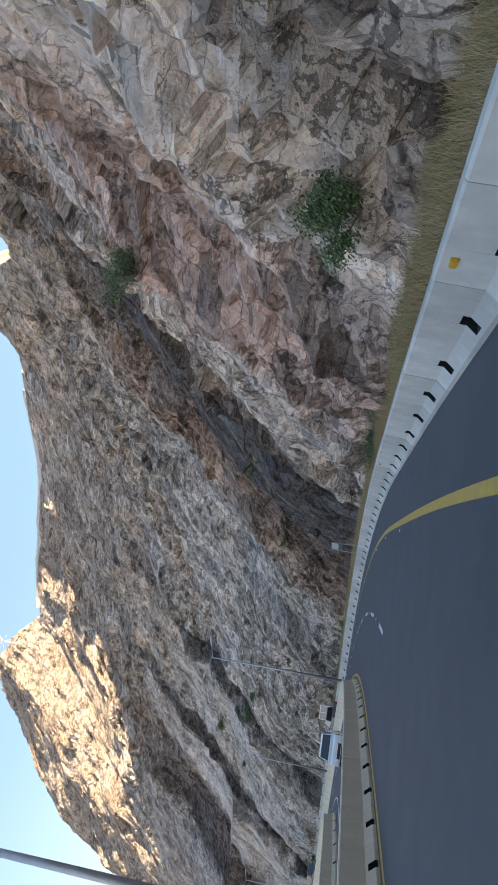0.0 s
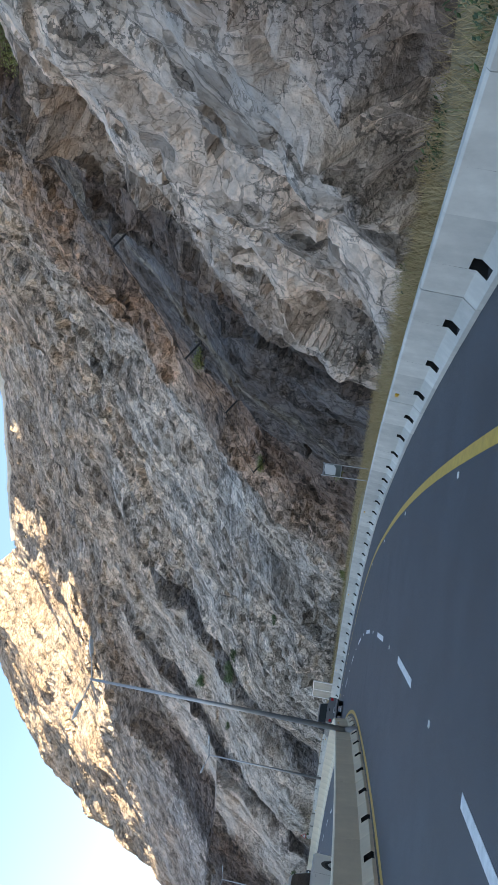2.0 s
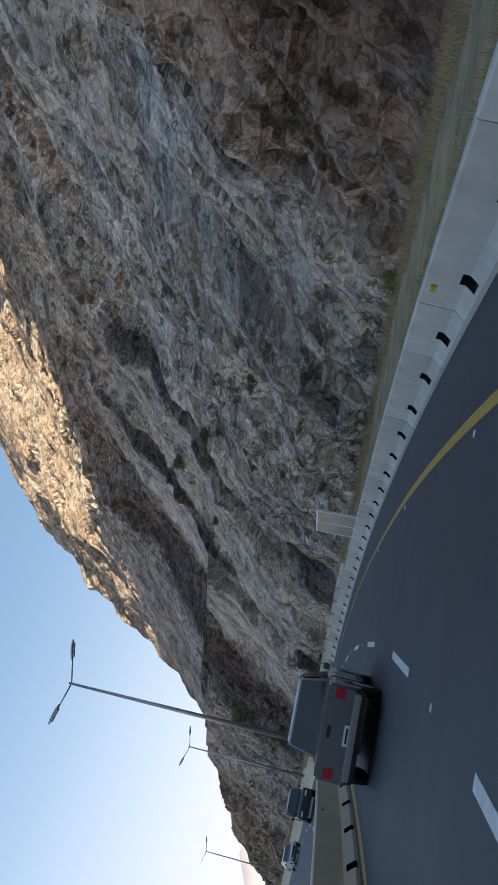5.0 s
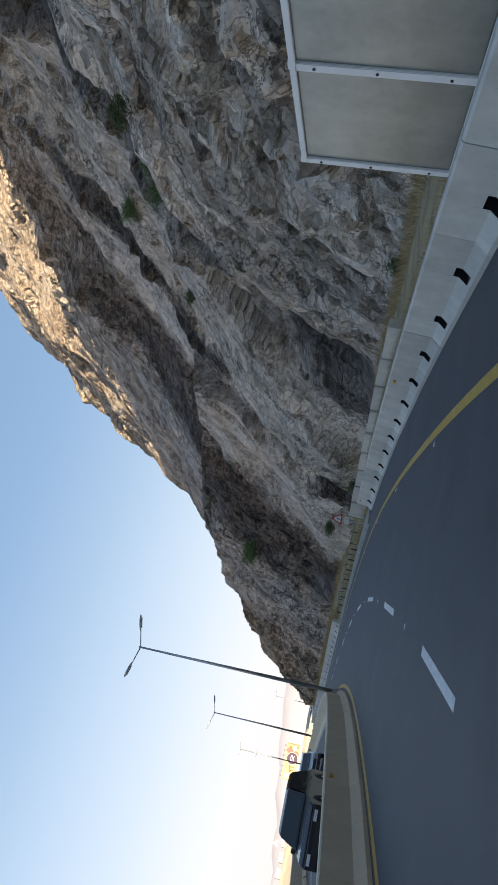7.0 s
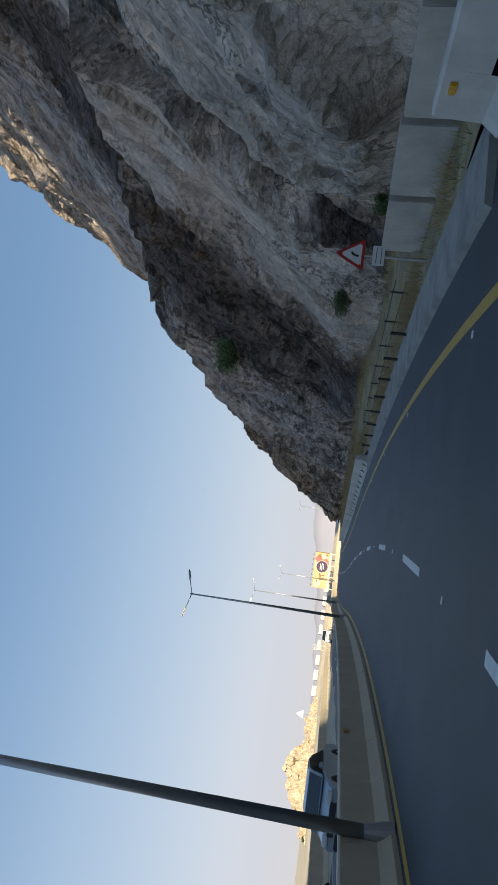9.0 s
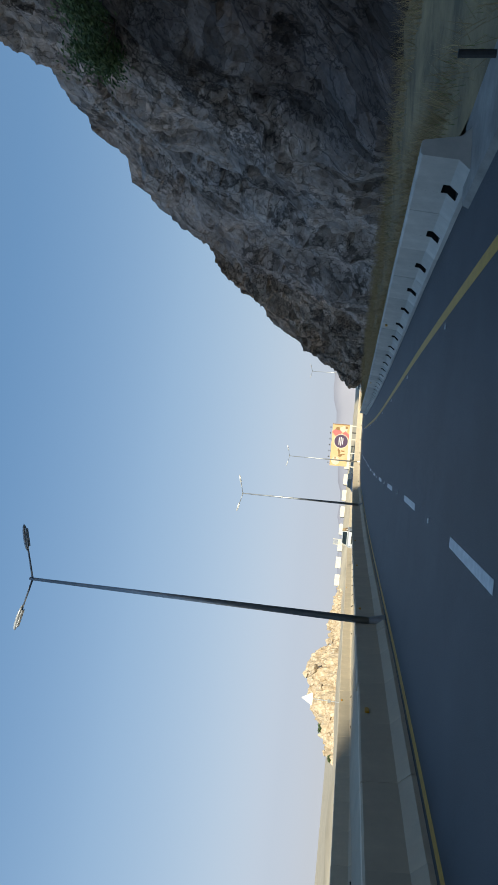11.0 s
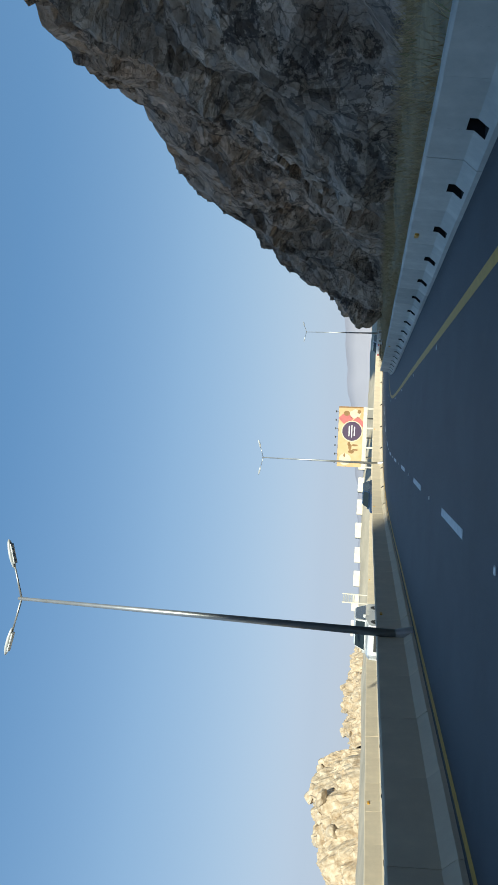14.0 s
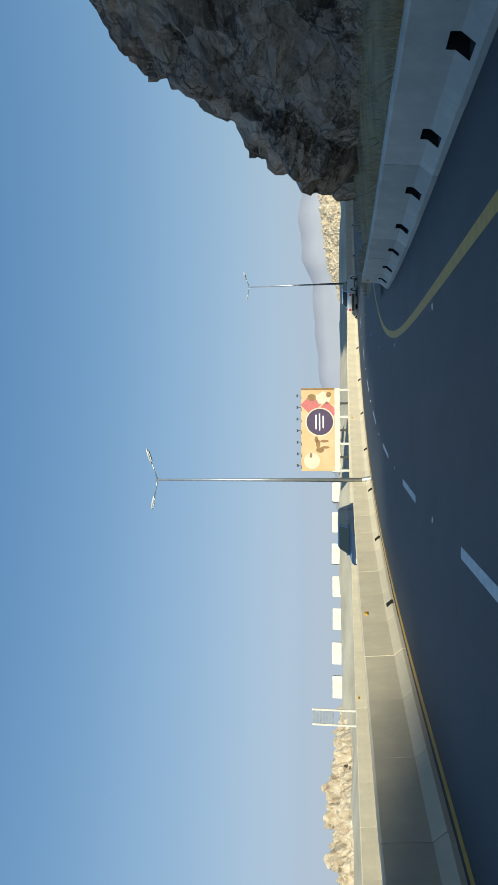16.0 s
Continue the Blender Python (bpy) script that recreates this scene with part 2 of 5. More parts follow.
    # joints go near black: the shade inside them is painted into the colour
    for joint in (joint0, joint1, joint2):
        col = mix(calc("MULTIPLY", joint, calc("MULTIPLY", rough, 0.5)), col, mix(0.85, col, (0.03, 0.024, 0.02)))
    col = mix(calc("MULTIPLY", crack0, 0.7), col, mix(0.85, col, (0.025, 0.02, 0.018)))
    for crack in (crack1, crack2):
        col = mix(calc("MULTIPLY", crack, calc("MULTIPLY", rough, 0.55)), col, mix(0.85, col, (0.025, 0.02, 0.018)))
    col = mix(1.0, col, (1.04, 1.0, 0.98), "MULTIPLY")
    L(col, b.inputs["Base Color"])
    h = calc("ADD", calc("MULTIPLY", mid.outputs["Fac"], 0.45), calc("MULTIPLY", small.outputs["Fac"], 0.14))
    h = calc("ADD", h, calc("MULTIPLY", tex(14.0 * fine, 5, 0.65).outputs["Fac"], 0.04))
    h = calc("ADD", h, calc("MULTIPLY", streak.outputs["Fac"], 0.12))
    h = calc("ADD", h, calc("MULTIPLY", fine_bed.outputs["Fac"], 0.22))
    h = calc("SUBTRACT", h, calc("MULTIPLY", crack0, 0.25))
    h = calc("SUBTRACT", h, calc("MULTIPLY", crack1, 0.10))
    h = calc("SUBTRACT", h, calc("MULTIPLY", crack2, 0.05))
    for k, w in ((h0, 0.4), (h1, 0.85), (h2, 1.0), (h3, 0.85)):
        h = calc("ADD", h, calc("MULTIPLY", k, calc("MULTIPLY", rough, w)))
    bp = N("ShaderNodeBump")
    bp.inputs["Strength"].default_value, bp.inputs["Distance"].default_value = 1.0, 1.0
    L(h, bp.inputs["Height"])
    L(bp.outputs[0], b.inputs["Normal"])
    return m


GREY, PALE, TAN, PINK = (0.50, 0.46, 0.43), (0.68, 0.59, 0.51), (0.57, 0.455, 0.37), (0.68, 0.50, 0.42)
SLATE, BROWN, DUN, VEIN = (0.135, 0.122, 0.116), (0.225, 0.168, 0.138), (0.43, 0.325, 0.26), (0.34, 0.30, 0.23)
CHALK, WHITISH, WARM, COOL, ICE = (0.78, 0.70, 0.62), (0.70, 0.645, 0.585), (0.46, 0.39, 0.32), (0.57, 0.522, 0.465), (0.68, 0.615, 0.54)
BEDS = [(46, CHALK), (58, CHALK), (64, PINK), (76, PINK), (81, PALE), (96, PALE), (98, BROWN), (102, SLATE), (111.5, SLATE), (112.2, VEIN), (112.9, SLATE),
        (122, SLATE), (126, BROWN), (130, DUN), (136, TAN), (141, COOL), (158, ICE), (176, COOL), (177, SLATE), (181, SLATE), (182, COOL), (197, ICE),
        (199, SLATE), (202, SLATE), (203, WHITISH), (211, PALE), (213, BROWN), (223, SLATE), (225, GREY), (252, GREY), (266, WARM)]
M_ROCK = rock_material("limestone", BEDS)
M_COAST_ROCK = material("coastal_rock", (0.60, 0.515, 0.405), 0.92, spots=0.6, scale=1.3, dark=(0.34, 0.25, 0.16), bump=1.0, bump_scale=3.5)


def crag(m, scale, dark):
    """Adds dark open cracks to a rock material."""
    nt = m.node_tree
    b = nt.nodes["Principled BSDF"]
    src = b.inputs["Base Color"].links[0].from_socket
    tc, wob, off = nt.nodes.new("ShaderNodeTexCoord"), nt.nodes.new("ShaderNodeTexNoise"), nt.nodes.new("ShaderNodeVectorMath")
    vor, lim, mx = nt.nodes.new("ShaderNodeTexVoronoi"), nt.nodes.new("ShaderNodeMapRange"), nt.nodes.new("ShaderNodeMix")
    wob.inputs["Scale"].default_value, wob.inputs["Detail"].default_value = scale * 0.9, 6
    off.operation, off.inputs[1].default_value = "MULTIPLY_ADD", (0.9, 0.9, 0.9)
    vor.feature, vor.inputs["Scale"].default_value = "DISTANCE_TO_EDGE", scale
    lim.inputs["From Min"].default_value, lim.inputs["From Max"].default_value = 0.005, 0.055
    lim.inputs["To Min"].default_value, lim.inputs["To Max"].default_value = 0.45, 0.0
    mx.data_type, mx.inputs[7].default_value = "RGBA", (*dark, 1)
    nt.links.new(tc.outputs["Object"], wob.inputs["Vector"])
    nt.links.new(wob.outputs["Color"], off.inputs[0])
    nt.links.new(tc.outputs["Object"], off.inputs[2])
    nt.links.new(off.outputs[0], vor.inputs["Vector"])
    nt.links.new(vor.outputs["Distance"], lim.inputs["Value"])
    nt.links.new(lim.outputs[0], mx.inputs[0])
    nt.links.new(src, mx.inputs[6])
    nt.links.new(mx.outputs[2], b.inputs["Base Color"])


crag(M_COAST_ROCK, 0.55, (0.20, 0.145, 0.095))


def leaf_material(name, lo, hi, rough=0.6):
    m = bpy.data.materials.new(name)
    m.use_nodes = True
    nt = m.node_tree
    b = nt.nodes["Principled BSDF"]
    g, r = nt.nodes.new("ShaderNodeNewGeometry"), nt.nodes.new("ShaderNodeValToRGB")
    r.color_ramp.elements[0].color, r.color_ramp.elements[1].color = (*lo, 1), (*hi, 1)
    nt.links.new(g.outputs["Random Per Island"], r.inputs[0])
    nt.links.new(r.outputs[0], b.inputs["Base Color"])
    b.inputs["Roughness"].default_value = rough
    return m


M_LEAF = leaf_material("leaf_green", (0.025, 0.05, 0.015), (0.10, 0.15, 0.05))
M_LEAF_MID = leaf_material("leaf_mid_green", (0.045, 0.085, 0.03), (0.16, 0.23, 0.09))
M_LEAF_DRY = leaf_material("leaf_yellow_green", (0.10, 0.12, 0.03), (0.26, 0.26, 0.08))
M_STRAW = leaf_material("dry_grass", (0.24, 0.17, 0.08), (0.52, 0.38, 0.20), 0.8)
M_TWIG = material("twig", (0.16, 0.12, 0.08), 0.9, spots=0.3, scale=20)
M_SOIL = material("verge_soil", (0.40, 0.30, 0.16), 0.95, spots=0.5, scale=0.8, dark=(0.16, 0.13, 0.08), bump=0.8, bump_scale=8)
M_WHITE_CONC = material("white_concrete", (0.66, 0.61, 0.53), 0.85, spots=0.2, scale=1.2, bump=0.2, bump_scale=20)
M_ALU = material("aluminium_sheet", (0.27, 0.30, 0.285), 0.34, 0.6, spots=0.35, scale=1.1)
M_SIGN_WHITE = material("sign_white", (0.75, 0.75, 0.74), 0.4, spots=0.08, scale=3)
M_SIGN_RED = material("sign_red", (0.50, 0.03, 0.03), 0.4, spots=0.15, scale=4)
M_BLACK = material("black_paint", (0.015, 0.015, 0.016), 0.5, spots=0.1, scale=5)
M_DARK_STEEL = material("dark_steel", (0.06, 0.058, 0.055), 0.6, 0.5, spots=0.3, scale=9)
M_REFLECTOR = material("yellow_reflector", (0.65, 0.34, 0.02), 0.3, spots=0.1, scale=30)
M_STUD = material("stud_white", (0.8, 0.8, 0.78), 0.3, spots=0.05, scale=60)
M_LAMP_HEAD = material("lamp_head", (0.62, 0.63, 0.64), 0.4, 0.3, spots=0.1, scale=6)
M_TYRE = material("tyre", (0.02, 0.02, 0.02), 0.9, spots=0.2, scale=20)
M_RIM = material("rim", (0.5, 0.5, 0.52), 0.3, 0.8, spots=0.1, scale=10)
M_GLASS = material("car_glass", (0.02, 0.028, 0.032), 0.06, spots=0.05, scale=2)
M_TAIL = material("tail_lamp", (0.55, 0.02, 0.03), 0.25, spots=0.05, scale=20)
M_HEAD = material("head_lamp", (0.75, 0.77, 0.8), 0.12, spots=0.05, scale=20)
M_TRIM = material("black_trim", (0.03, 0.03, 0.032), 0.6, spots=0.1, scale=10)


def car_paint(name, c):
    m = material(name, c, 0.35, 0.2, spots=0.06, scale=2)
    m.node_tree.nodes["Principled BSDF"].inputs["Coat Weight"].default_value = 0.7
    return m


P_GREY, P_WHITE = car_paint("paint_grey", (0.16, 0.16, 0.165)), car_paint("paint_white", (0.72, 0.72, 0.72))
P_BLUE, P_BLACK, P_SILVER = car_paint("paint_blue", (0.03, 0.055, 0.11)), car_paint("paint_black", (0.02, 0.02, 0.024)), car_paint("paint_silver", (0.36, 0.42, 0.48))

# ---------------------------------------------------------------- road line
LINE = [(3.1, -42.2), (1.6, -31.8), (0.0, -21.3), (-1.5, -10.9), (-3.05, -0.5), (-4.75, 9.8), (-6.8, 20.0), (-9.1, 30.3),
        (-12.1, 40.4), (-15.9, 50.2), (-20.4, 59.7), (-26.0, 68.5), (-32.6, 76.6), (-40.2, 84.1), (-48.3, 91.1),
        (-57.0, 97.3), (-66.2, 102.8), (-76.1, 107.4), (-86.5, 111.1), (-97.2, 114.2), (-108.0, 117.0), (-119.0, 119.6),
        (-130.0, 122.2), (-140.9, 124.9), (-151.6, 127.7), (-162.1, 130.5), (-172.4, 133.2)]


def dense_line():
    """Points each metre along the lane line: straight before, a spline, and an arc to the right after it; and the line run on straight."""
    pts = [Vector((3.1 + 0.147 * k * 10.6, -42.2 - 0.989 * k * 10.6)) for k in range(12, 0, -1)] + [Vector(p) for p in LINE]
    end, h = pts[-1], (pts[-1] - pts[-2]).normalized()
    straight = pts + [end + h * 10.6 * k for k in range(1, 14)]
    ang = math.atan2(h.y, h.x)
    p = end.copy()
    bent = list(pts)
    for k in range(30):
        ang -= 10.0 / 92.0 * min(1.0, (k + 0.3) / 2) if k < 14 else 0
        p = p + Vector((math.cos(ang), math.sin(ang))) * 10.0
        bent.append(p.copy())
    out = []
    for run in (bent, straight):
        xs = []
        for i in range(1, len(run) - 2):
            a, b, c, d = run[i - 1:i + 3]
            for q in range(12):
                u = q / 12
                xs.append(0.5 * ((2 * b) + (c - a) * u + (2 * a - 5 * b + 4 * c - d) * u * u + (3 * b - a - 3 * c + d) * u ** 3))
        xs = np.array([(v.x, v.y) for v in xs])
        for _ in range(3):
            xs[1:-1] = (xs[:-2] + 2 * xs[1:-1] + xs[2:]) / 4
        s = np.r_[0, np.cumsum(np.hypot(*np.diff(xs, axis=0).T))]
        s -= s[np.hypot(xs[:, 0] - 3.1, xs[:, 1] + 42.2).argmin()]
        out.append((s, xs))
    return out


BENT, STRAIGHT = dense_line()


def on_line(s, lat=0.0, run=None):
    """World x, y of stations s (m) at lateral places lat (m, to the right of the lane line)."""
    S, X = run or BENT
    s = np.asarray(s, float)
    x, y = np.interp(s, S, X[:, 0]), np.interp(s, S, X[:, 1])
    e = 0.8
    dx = np.interp(s + e, S, X[:, 0]) - np.interp(s - e, S, X[:, 0])
    dy = np.interp(s + e, S, X[:, 1]) - np.interp(s - e, S, X[:, 1])
    n = np.hypot(dx, dy) + 1e-9
    return x + lat * dy / n, y - lat * dx / n


def heading(s):
    (x0, y0), (x1, y1) = on_line(s - 0.8), on_line(s + 0.8)
    return math.atan2(y1 - y0, x1 - x0)


# ---------------------------------------------------------------- mesh helpers
def mesh_object(name, verts, faces, mat, parent=None, smooth=False):
    me = bpy.data.meshes.new(name)
    me.from_pydata([tuple(v) for v in verts], [], faces)
    me.materials.append(mat)
    if smooth:
        me.polygons.foreach_set("use_smooth", [True] * len(me.polygons))
    ob = new(name, me)
    ob.parent = parent
    return ob


def grid_mesh(name, P, mat, smooth=False, parent=None):
    """A sheet from an array of points (rows, columns, 3)."""
    a, b = P.shape[:2]
    me = bpy.data.meshes.new(name)
    idx = np.arange(a * b).reshape(a, b)
    f = np.stack([idx[:-1, :-1], idx[1:, :-1], idx[1:, 1:], idx[:-1, 1:]], -1).reshape(-1, 4)
    me.vertices.add(a * b)
    me.vertices.foreach_set("co", P.reshape(-1).astype(np.float32))
    me.loops.add(f.size)
    me.loops.foreach_set("vertex_index", f.reshape(-1).astype(np.int32))
    me.polygons.add(len(f))
    me.polygons.foreach_set("loop_start", np.arange(0, f.size, 4, dtype=np.int32))
    me.polygons.foreach_set("use_smooth", np.full(len(f), smooth))
    me.update(calc_edges=True)
    me.materials.append(mat)
    ob = new(name, me)
    ob.parent = parent
    return ob


def sweep(name, s0, s1, profile, mat, step=1.0, parent=None, smooth=False, closed=False, cap=True):
    """A section of (lat, z) pairs drawn along the road from station s0 to s1."""
    n = max(2, int(abs(s1 - s0) / step) + 1)
    ss = np.linspace(s0, s1, n)
    prof = list(profile) + ([profile[0]] if closed else [])
    P = np.zeros((n, len(prof), 3))
    for j, (lat, z) in enumerate(prof):
        P[:, j, 0], P[:, j, 1] = on_line(ss, lat)
        P[:, j, 2] = z
    ob = grid_mesh(name, P, mat, smooth, parent)
    if cap and len(profile) > 2:
        bm = bmesh.new()
        bm.from_mesh(ob.data)
        bm.verts.ensure_lookup_table()
        m = len(prof)
        k = len(profile)
        bm.faces.new([bm.verts[j] for j in range(k)])
        bm.faces.new([bm.verts[(n - 1) * m + j] for j in reversed(range(k))])
        bmesh.ops.recalc_face_normals(bm, faces=bm.faces)
        bm.to_mesh(ob.data)
        bm.free()
    return ob


def strip(name, s0, s1, lat0, lat1, z, mat, step=1.0, parent=None):
    n = max(2, int(abs(s1 - s0) / step) + 1)
    ss = np.linspace(s0, s1, n)
    P = np.zeros((n, 2, 3))
    for j, lat in enumerate((lat0, lat1)):
        P[:, j, 0], P[:, j, 1] = on_line(ss, lat)
        P[:, j, 2] = z
    return grid_mesh(name, P, mat, parent=parent)



def part(name, bm, mat, parent=None, label="", at=None, smooth=False):
    """Links a bmesh as one mesh object under a thing or a part."""
    me = bpy.data.meshes.new(name)
    bmesh.ops.recalc_face_normals(bm, faces=bm.faces)
    bm.to_mesh(me)
    bm.free()
    me.materials.append(mat)
    if smooth:
        me.polygons.foreach_set("use_smooth", [True] * len(me.polygons))
    ob = new(name, me)
    ob.parent = parent
    if at is not None:
        ob.matrix_basis = at
    return tagged(ob, label)


def box(x0, x1, y0, y1, z0, z1, bevel=0.0, bm=None):
    bm = bm or bmesh.new()
    m = Matrix.Translation(((x0 + x1) / 2, (y0 + y1) / 2, (z0 + z1) / 2)) @ Matrix.Diagonal((x1 - x0, y1 - y0, z1 - z0, 1))
    r = bmesh.ops.create_cube(bm, size=1.0, matrix=m)
    if bevel > 0:
        ed = list({e for v in r["verts"] for e in v.link_edges})
        bmesh.ops.bevel(bm, geom=ed, offset=bevel, segments=2, affect="EDGES")
    return bm


def tube(a, b, r0, r1=None, seg=10, bm=None):
    bm = bm or bmesh.new()
    a, b = Vector(a), Vector(b)
    d = b - a
    m = Matrix.Translation((a + b) / 2) @ d.to_track_quat("Z", "Y").to_matrix().to_4x4()
    bmesh.ops.create_cone(bm, cap_ends=True, segments=seg, radius1=r0, radius2=r0 if r1 is None else r1, depth=d.length, matrix=m)
    return bm


def bmesh_ball(r):
    bm = bmesh.new()
    bmesh.ops.create_icosphere(bm, subdivisions=2, radius=r)
    return bm


def prism(outline, y0, y1, bm=None):
    """A solid from an outline of (x, z) pairs between y0 and y1."""
    bm = bm or bmesh.new()
    f = [bm.verts.new((x, y0, z)) for x, z in outline]
    g = [bm.verts.new((x, y1, z)) for x, z in outline]
    n = len(f)
    bm.faces.new(f)
    bm.faces.new(list(reversed(g)))
    for i in range(n):
        bm.faces.new((f[i], g[i], g[(i + 1) % n], f[(i + 1) % n]))
    return bm


def thing(name, label, category, m, group="", kind=""):
    e = new(name)
    e.matrix_basis = m
    return tagged(e, label, category, group, kind)


def stand(s, lat, z=0.0, turn=0.0):
    """A pose on the road line: x ahead along the road, y to its left."""
    x, y = on_line(s, lat)
    return Matrix.Translation((float(x), float(y), z)) @ Matrix.Rotation(heading(s) + radians(turn), 4, "Z")


def value_noise(p, scale, seed):
    """Smooth noise of points p (n, 3), about -1 to 1."""
    q = p / scale + seed * 17.31
    i = np.floor(q).astype(np.int64)
    f = q - i
    f = f * f * (3 - 2 * f)
    out = np.zeros(len(p))
    for dx in (0, 1):
        for dy in (0, 1):
            for dz in (0, 1):
                h = hash01(i[:, 0] + dx, i[:, 1] + dy, i[:, 2] + dz, seed)
                w = (f[:, 0] if dx else 1 - f[:, 0]) * (f[:, 1] if dy else 1 - f[:, 1]) * (f[:, 2] if dz else 1 - f[:, 2])
                out += w * h
    return out * 2 - 1


def hash01(a, b, c, seed):
    h = (a * 73856093) ^ (b * 19349663) ^ (c * 83492791) ^ (seed * 2654435761)
    h = (h ^ (h >> 13)) * 1274126177 & 0xFFFFFFFF
    h = (h ^ (h >> 15)) * 2246822519 & 0xFFFFFFFF
    return ((h ^ (h >> 13)) & 0xFFFFFF) / float(0xFFFFFF)


def blocks(p, size, seed, stretch=(1, 1, 1), tilt=0.5, side=2.6):
    """Relief of overlapping tilted blocks, each with a flat face and steep sides. About -0.5 to 0.7."""
    q = p / size / np.array(stretch)
    i = np.floor(q).astype(np.int64)
    val = np.full(len(p), -0.45)
    for dx in (-1, 0, 1):
        for dy in (-1, 0, 1):
            for dz in (-1, 0, 1):
                c = i + (dx, dy, dz)
                h = [hash01(c[:, 0], c[:, 1], c[:, 2], seed + k) for k in range(8)]
                o = q - c - np.stack(h[:3], -1)
                a = (h[7] - 0.5) * 1.2
                u, v = o[:, 0] + a * o[:, 1], o[:, 1] - a * o[:, 0]
                far = np.maximum(np.maximum(np.abs(u), np.abs(v)), np.abs(o[:, 2])) - (0.30 + 0.25 * h[5])
                f = (h[3] - 0.5) + 2 * tilt * ((h[4] - 0.5) * o[:, 0] + (h[5] - 0.5) * o[:, 1] + (h[6] - 0.5) * o[:, 2])
                val = np.maximum(val, f - side * np.maximum(far, 0))
    return val


# ---------------------------------------------------------------- ground and road
def berm(x, y):
    """Low sandy bank between the far carriageway and the shore."""
    a = np.array([(-110.0, 92.0), (-150.0, 101.0), (-200.0, 108.0), (-243.0, 120.0), (-256.0, 150.0), (-290.0, 190.0), (-330.0, 260.0)])
    best = np.full(x.shape, 1e9)
    for (x0, y0), (x1, y1) in zip(a[:-1], a[1:]):
        dx, dy = x1 - x0, y1 - y0
        t = np.clip(((x - x0) * dx + (y - y0) * dy) / (dx * dx + dy * dy), 0, 1)
        best = np.minimum(best, np.hypot(x - x0 - t * dx, y - y0 - t * dy))
    return best


gx = np.concatenate([[-3200, -1500, -800, -500, -400], np.arange(-350, -60, 2.5), [-50, 0, 100, 400, 1000, 2500]])
gy = np.concatenate([[-2500, -1000, -300, 0, 40], np.arange(60, 260, 2.5), [300, 500, 1000, 2600]])
GX, GY = np.meshgrid(gx, gy, indexing="ij")
gp = np.stack([GX.ravel(), GY.ravel(), np.zeros(GX.size)], -1)
bd = berm(gp[:, 0], gp[:, 1])
bump = value_noise(gp, 9.0, 3) + 0.6 * value_noise(gp, 3.5, 4)
gp[:, 2] = -0.06 + (np.interp(gp[:, 0], [-246, -238], [1.9, 0.75]) + 0.3 * bump) * np.clip(1.25 - bd / 12.0, 0, 1)
ground = grid_mesh("ground", gp.reshape(*GX.shape, 3), M_GROUND, smooth=True)
tagged(ground, "sandy coastal ground with a low bank beside the road", "ground", kind="structure")

road = strip("road", -100, 480, 6.4, -3.9, 0.0, M_ASPHALT)
tagged(road, "dark worn asphalt carriageway with two lanes", "road", kind="structure")
road_2 = strip("road_2", -100, 480, -4.4, -13.6, 0.0, M_ASPHALT)
tagged(road_2, "asphalt carriageway for the opposite direction", "road", kind="structure")
side_road = mesh_object("side_road", [(*on_line(288, 5.2), -0.012), (*on_line(330, 5.2), -0.012), (*on_line(360, 5.2), -0.012), (-190.0, 215.0, -0.012), (-176.0, 190.0, -0.012), (-182.0, 152.0, -0.012)],
                        [(0, 1, 2, 3, 4, 5)], M_ASPHALT)
tagged(side_road, "asphalt slip road turning off behind the cliff", "road", kind="structure")


def painted_line(name, s0, s1, lat, width, mat, label):
    n = max(2, int(abs(s1 - s0)) + 1)
    ss = np.linspace(s0, s1, n)
    lat = lat(ss) if callable(lat) else np.full(n, lat)
    pts = np.zeros((n, 2, 3))
    for j, w in enumerate((width / 2, -width / 2)):
        pts[:, j, 0], pts[:, j, 1] = on_line(ss, lat + w)
        pts[:, j, 2] = 0.004
    return tagged(grid_mesh(name, pts, mat), label, "road marking", kind="structure")


painted_line("edge_line", -100, 318, lambda q: 3.66 + 0.0085 * np.maximum(q - 289, 0) ** 2, 0.2, M_YELLOW, "yellow edge line painted on the shoulder side")
painted_line("edge_line", -100, 480, -3.62, 0.18, M_YELLOW, "yellow edge line painted beside the median")
painted_line("edge_line", -100, 480, -4.75, 0.14, M_WHITE, "white edge line of the opposite carriageway")
painted_line("edge_line", -100, 480, -12.6, 0.14, M_WHITE, "white outer edge line of the opposite carriageway")
lane_line = thing("lane_line", "broken white lane line of short painted dashes", "road marking", Matrix(), kind="structure")
far_lane_line = thing("lane_line", "broken white lane line of the opposite carriageway", "road marking", Matrix(), kind="structure")
dash_bm = box(-1.45, 1.45, -0.075, 0.075, 0.0, 0.0045)
dash = part("dash", dash_bm, M_WHITE, lane_line)
stud_bm = box(-0.04, 0.04, -0.05, 0.05, 0.0, 0.018, 0.006)
stud = part("road_stud", stud_bm, M_STUD, lane_line)
first = True
for k in range(-14, 36):
    c = 181.6 + 8.15 * k
    for lat, top in ((0.0, lane_line), (-8.7, far_lane_line)):
        for src, off in ((dash, 0.0), (stud, 4.07)):
            if lat < 0 and src is stud:
                continue
            ob = src if first else src.copy()
            if not first:
                scene.collection.objects.link(ob)
            ob.parent = top
            ob.matrix_basis = stand(c + off, lat)
            if lat == 0.0 and src is stud:
                first = False
for k in range(-14, 26):      # studs beside the shoulder line
    ob = stud.copy()
    scene.collection.objects.link(ob)
    ob.parent = lane_line
    ob.matrix_basis = stand(177.5 + 8.15 * k, 3.42)

